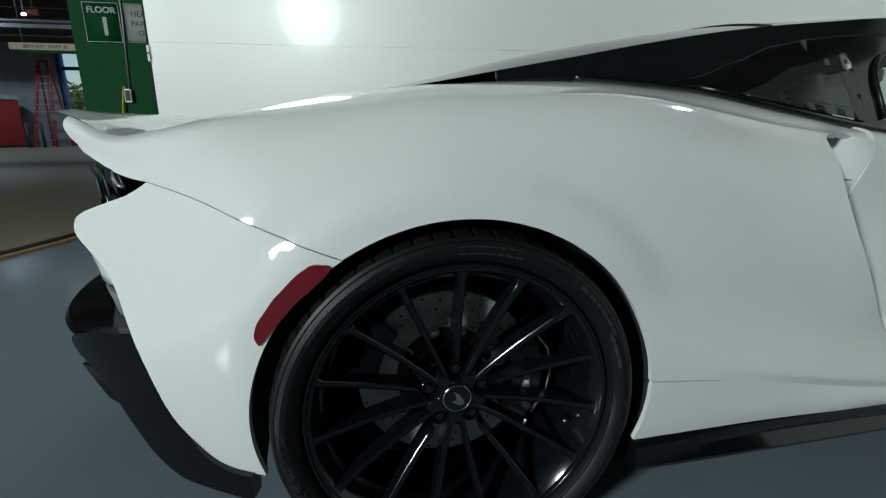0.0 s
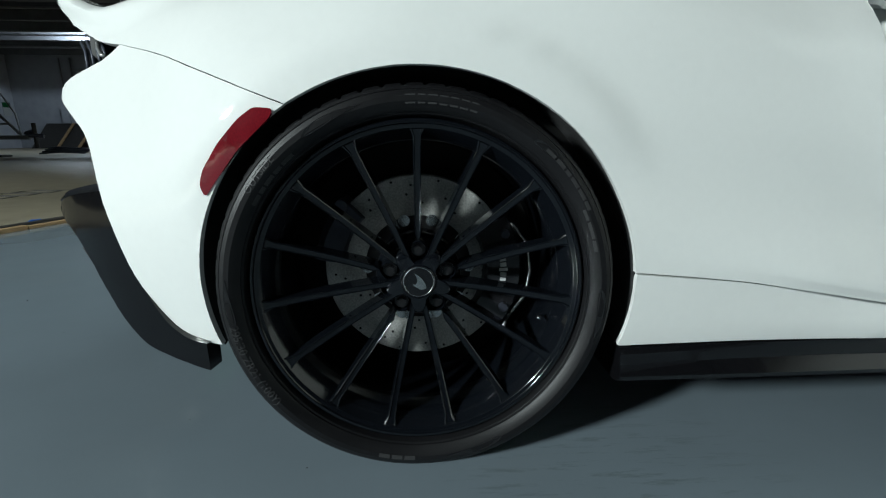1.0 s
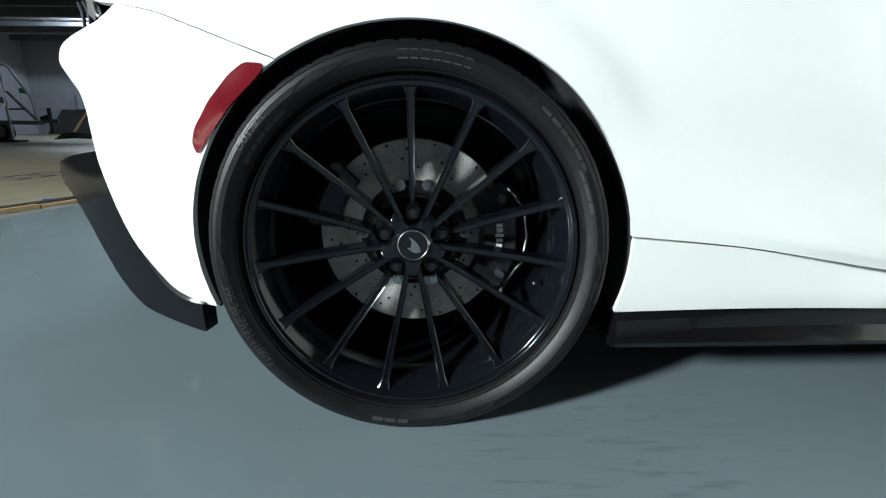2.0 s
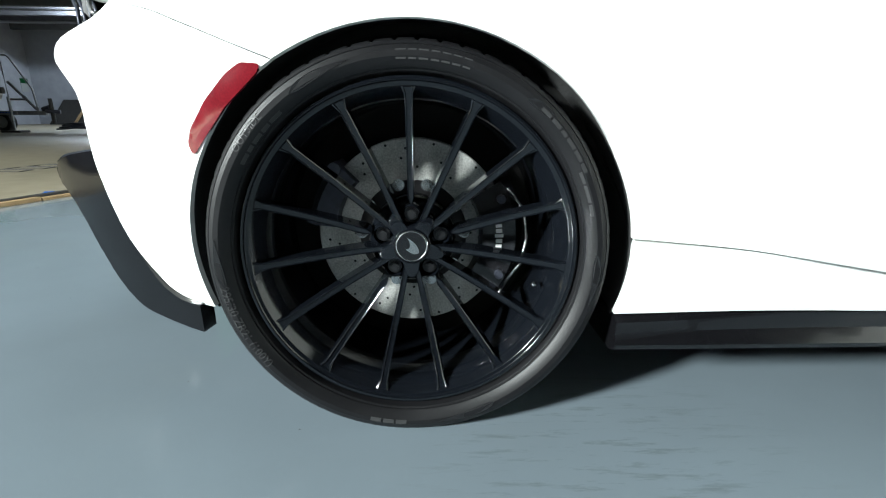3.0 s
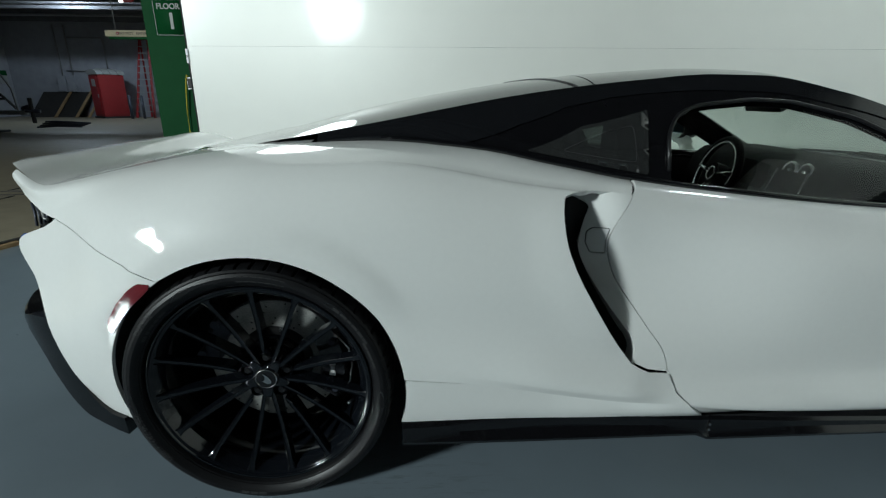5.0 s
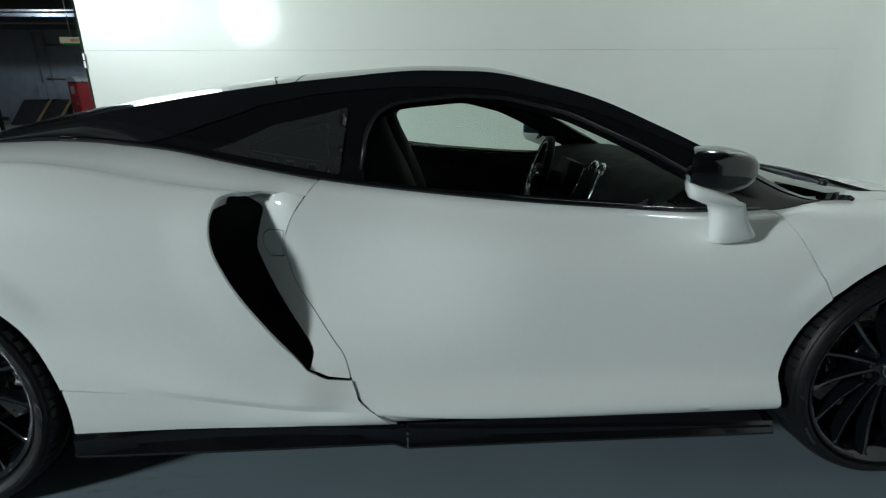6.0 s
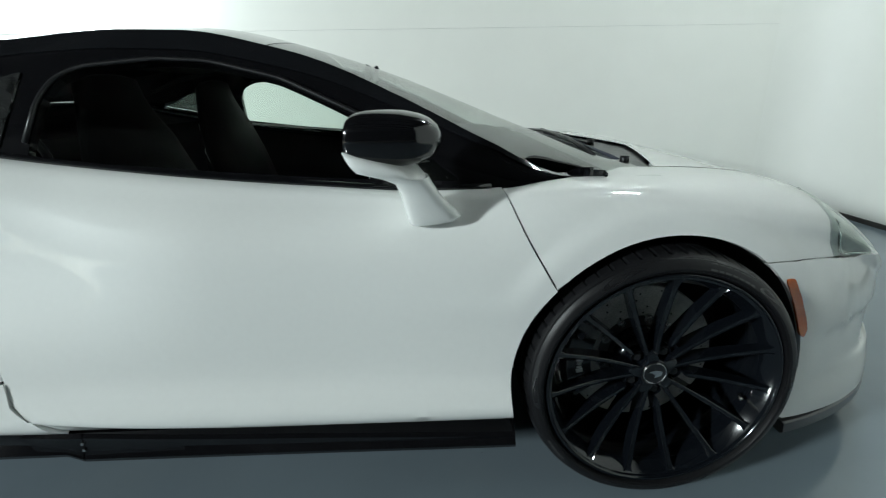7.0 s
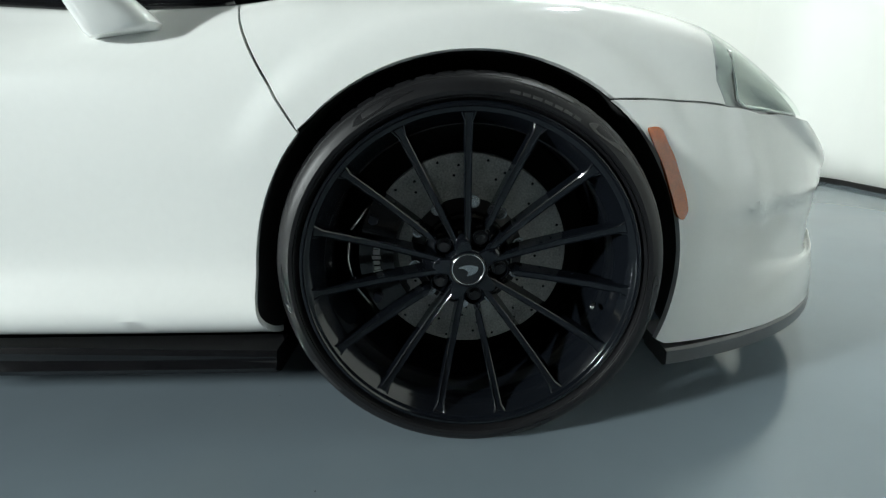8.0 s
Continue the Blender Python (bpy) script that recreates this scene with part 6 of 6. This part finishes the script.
for x in (-13.32, -12.75):
    bm = bmesh.new()
    tube(bm, (x, 22.0, 0), (x, 22.0, 1.0), 0.06, 16)
    bmesh.ops.create_uvsphere(bm, u_segments=16, v_segments=8, radius=0.06, matrix=Matrix.Translation((x, 22.0, 1.0)))
    tagged(part("bollard", bm, GREY_METAL), "slim blue-grey steel bollard", "bollard", "bollards by the opening")

# panels and conduits on the far wall
for x0, x1 in ((-17.65, -17.25), (-17.2, -16.78)):
    cb = tagged(part("electrical_cabinet", a_box(x0, x1, 23.75, 23.999, 1.2, 1.98, bevel=0.01), BLOCK_WALL, None, smooth=False), "grey electrical cabinet on the far wall", "cabinet", "cabinets on the far wall")
    part("cabinet_door", a_box(x0 + 0.03, x1 - 0.03, 23.735, 23.7495, 1.23, 1.95), BLOCK_WALL, cb, smooth=False)
    part("cabinet_latch", a_box(x1 - 0.08, x1 - 0.05, 23.72, 23.736, 1.55, 1.65), GALV, cb, smooth=False)
for pts in ([(-17.45, 23.95, 1.98), (-17.45, 23.95, 4.3)], [(-16.95, 23.95, 1.98), (-16.95, 23.95, 4.3)], [(-16.85, 23.95, 3.72), (-15.25, 23.95, 3.72), (-15.2, 23.95, 3.6), (-15.2, 23.95, 2.2)], [(-17.2, 23.93, 2.2), (-16.2, 23.93, 2.2)]):
    bm = bmesh.new()
    path_tube(bm, pts, 0.035, 8)
    tagged(part("conduit", bm, PIPE), "pale conduit on the far wall", "conduit", "conduits on the far wall")
nt = tagged(part("wall_notice", a_box(-19.998, -19.98, 23.3, 23.75, 1.95, 2.18), GREEN, None, smooth=False), "green and white notice on the side wall", "notice")
part("notice_sheet", a_box(-19.998, -19.982, 23.3, 23.75, 1.55, 1.949), SIGN_WHITE, nt, smooth=False)

# opening to the daylight, with a frame and a rail
tagged(part("opening_frame", a_box(-12.68, -12.58, 23.9, 24.32, 0, 4.25), material("blue_frame", (0.03, 0.08, 0.25), 0.5)), "blue metal frame of the daylight opening", "frame", kind="structure")
tagged(part("opening_rail", a_box(-12.58, -9.6, 24.1, 24.2, 3.35, 3.5), material("blue_rail", (0.01, 0.05, 0.25), 0.5), None, smooth=False), "blue rail across the opening", "rail", kind="structure")

# trailer with a boat
tr = thing("boat_trailer", "galvanised boat trailer with a jack and spare wheel", "trailer", -13.2, 13.4, 0)


def tpart(name, bm, mat, parent=None, label="", flat_angle=40):
    bmesh.ops.transform(bm, matrix=pose(13.2, -13.4, 0), verts=bm.verts)
    return part(name, bm, mat, parent or tr, label, True, flat_angle)


tpart("drawbar", a_box(-18.0, -11.45, 13.30, 13.42, 0.50, 0.62, bevel=0.008), GALV)
tpart("nameplate", a_box(-13.05, -12.28, 13.285, 13.2985, 0.515, 0.605), SIGN_WHITE)
bm = bmesh.new()
for k, w in enumerate((0.07, 0.05, 0.06, 0.06, 0.05, 0.06, 0.05)):
    box(bm, -12.98 + 0.09 * k, -12.98 + 0.09 * k + w, 13.278, 13.2845, 0.55, 0.585)
tpart("plate_bars", bm, BLUE)
bm = bmesh.new()
tube(bm, (-12.38, 13.2, 0.06), (-12.38, 13.2, 1.02), 0.035, 12)
tpart("jack_post", bm, GALV)
tpart("jack_foot", a_box(-12.68, -12.08, 13.0, 13.4, 0.0, 0.06, bevel=0.02), DARK_BOARD)
bm = bmesh.new()
path_tube(bm, [(-12.48, 13.36, 0.62), (-12.50, 13.36, 2.10), (-12.46, 13.36, 2.18), (-12.30, 13.36, 2.18), (-12.22, 13.36, 2.10), (-11.75, 13.36, 1.25), (-11.70, 13.36, 0.62)], 0.025, 8)
tpart("step_rail", bm, GALV)
bm = bmesh.new()
path_tube(bm, [(-12.45, 13.4, 1.45), (-11.75, 13.4, 0.65)], 0.04, 8)
tpart("bow_brace", bm, GALV)
bm = bmesh.new()
path_tube(bm, [(-12.47, 13.4, 0.95), (-12.0, 13.4, 0.95)], 0.03, 8)
tpart("bow_step", bm, GALV)
bm = bmesh.new()
tube(bm, (-11.30, 13.36, 0.25), (-11.30, 13.36, 0.98), 0.055, 12)
tpart("winch_post", bm, DARK_BOARD)
bm = bmesh.new()
tube(bm, (-11.45, 13.30, 0.62), (-11.10, 13.42, 0.60), 0.06, 10)
tube(bm, (-11.55, 13.36, 0.66), (-11.35, 13.36, 0.72), 0.08, 10)
tpart("winch", bm, GREY_METAL)
bm = bmesh.new()
lathe(bm, [(0.0, 13.42), (0.10, 13.40), (0.15, 13.42), (0.17, 13.36), (0.27, 13.36), (0.29, 13.42), (0.29, 13.56), (0.0, 13.56)], 32, (-12.85, 0.30))
sw = tpart("spare_wheel", bm, RUBBER)
bm = bmesh.new()
lathe(bm, [(0.0, 13.36), (0.05, 13.35), (0.15, 13.38), (0.17, 13.355)], 32, (-12.85, 0.30))
tpart("wheel_disc", bm, GALV, sw)
for k in range(4):
    bm = bmesh.new()
    path_tube(bm, [(-12.2 + 0.1 * k, 14.6, 0.05 + 0.06 * k), (-11.5, 14.5, 0.10 + 0.05 * k), (-10.9 + 0.1 * k, 14.8, 0.06 + 0.04 * k)], 0.03, 6)
    tagged(part("metal_bar", bm, GREY_METAL), "dark metal bar lying in a pile behind the trailer", "bar", "bars lying behind the trailer")
boat = thing("boat", "white and black boat on the trailer", "boat", -13.9, 13.5, 0)
loops = []
for x, w, zk, zg in ((-12.75, 0.04, 1.05, 1.16), (-12.95, 0.22, 0.88, 1.17), (-13.3, 0.5, 0.72, 1.18), (-14.2, 0.85, 0.64, 1.2), (-16.5, 0.95, 0.64, 1.2), (-18.2, 0.95, 0.64, 1.2)):
    loops.append([(x + 13.9, -0.02 + w * c, zk + (zg - zk) * t) for c, t in ((0, 0), (0.7, 0.25), (0.95, 0.6), (1, 1), (-1, 1), (-0.95, 0.6), (-0.7, 0.25))])
part("hull", loft(bmesh.new(), loops), HULL, boat, flat_angle=40)
bm = bmesh.new()
loft(bm, [[(x + 13.9, -0.02 + c * w, z) for c, z in ((-1.02, 1.12), (-1.02, 1.24), (-0.8, 1.30), (0.8, 1.30), (1.02, 1.24), (1.02, 1.12))] for x, w in ((-12.70, 0.06), (-12.95, 0.26), (-13.3, 0.53), (-14.2, 0.88), (-18.2, 0.97))])
part("gunwale", bm, DARK_BOARD, boat, "dark gunwale", flat_angle=40)
bm = bmesh.new()
bmesh.ops.create_uvsphere(bm, u_segments=16, v_segments=8, radius=0.13, matrix=Matrix.Translation((0.95, -0.05, 1.36)) @ Matrix.Diagonal((1.2, 0.8, 0.7, 1)))
part("bow_light", bm, DARK_BOARD, boat)
tagged(part("column", a_box(-16.6, -15.05, 14.6, 15.6, 0, 4.8, bevel=0.01), GREEN, None, smooth=False), "green painted column behind the trailer", "column", kind="structure")

# trees outside the opening
def foliage(x, y, z, r, seed):
    rnd = random.Random(seed)
    tree = thing("tree", "leafy green tree outside the garage", "tree", x, y, 0, "trees outside")
    bm = bmesh.new()
    path_tube(bm, [(0, 0, -0.1), (0.1, 0, z * 0.5), (0.0, 0.1, z)], 0.12, 8)
    part("trunk", bm, WOOD, tree)
    vv, ff = [], []
    for _ in range(1400):
        d = Vector((rnd.gauss(0, 1), rnd.gauss(0, 1), rnd.gauss(0, 0.8)))
        p = d.normalized() * r * (0.35 + 0.65 * rnd.random() ** 0.6) * (0.8 + 0.3 * noise.noise(d.normalized() * 2 + Vector((seed, 0, 0)))) + Vector((0, 0, z))
        q = Euler((rnd.uniform(0, 6), rnd.uniform(0, 6), rnd.uniform(0, 6))).to_matrix()
        k = 0.10 + 0.08 * rnd.random()
        n0 = len(vv)
        vv += [p + q @ Vector(c) * k for c in ((-1, 0, 0), (0, -0.5, 0.1), (1, 0, 0), (0, 0.5, 0.1))]
        ff.append((n0, n0 + 1, n0 + 2, n0 + 3))
    me = bpy.data.meshes.new("crown")
    me.from_pydata(vv, [], ff)
    me.materials.append(LEAF)
    ob = new("crown", me)
    ob.parent = tree


LEAF = material("leaf", (0.07, 0.12, 0.03), 0.6, grain=0.3, scale=2)
foliage(-16.8, 34.0, 1.9, 1.9, 1)
foliage(-14.6, 36.0, 2.0, 2.0, 2)
foliage(-19.6, 37.0, 2.4, 2.2, 3)
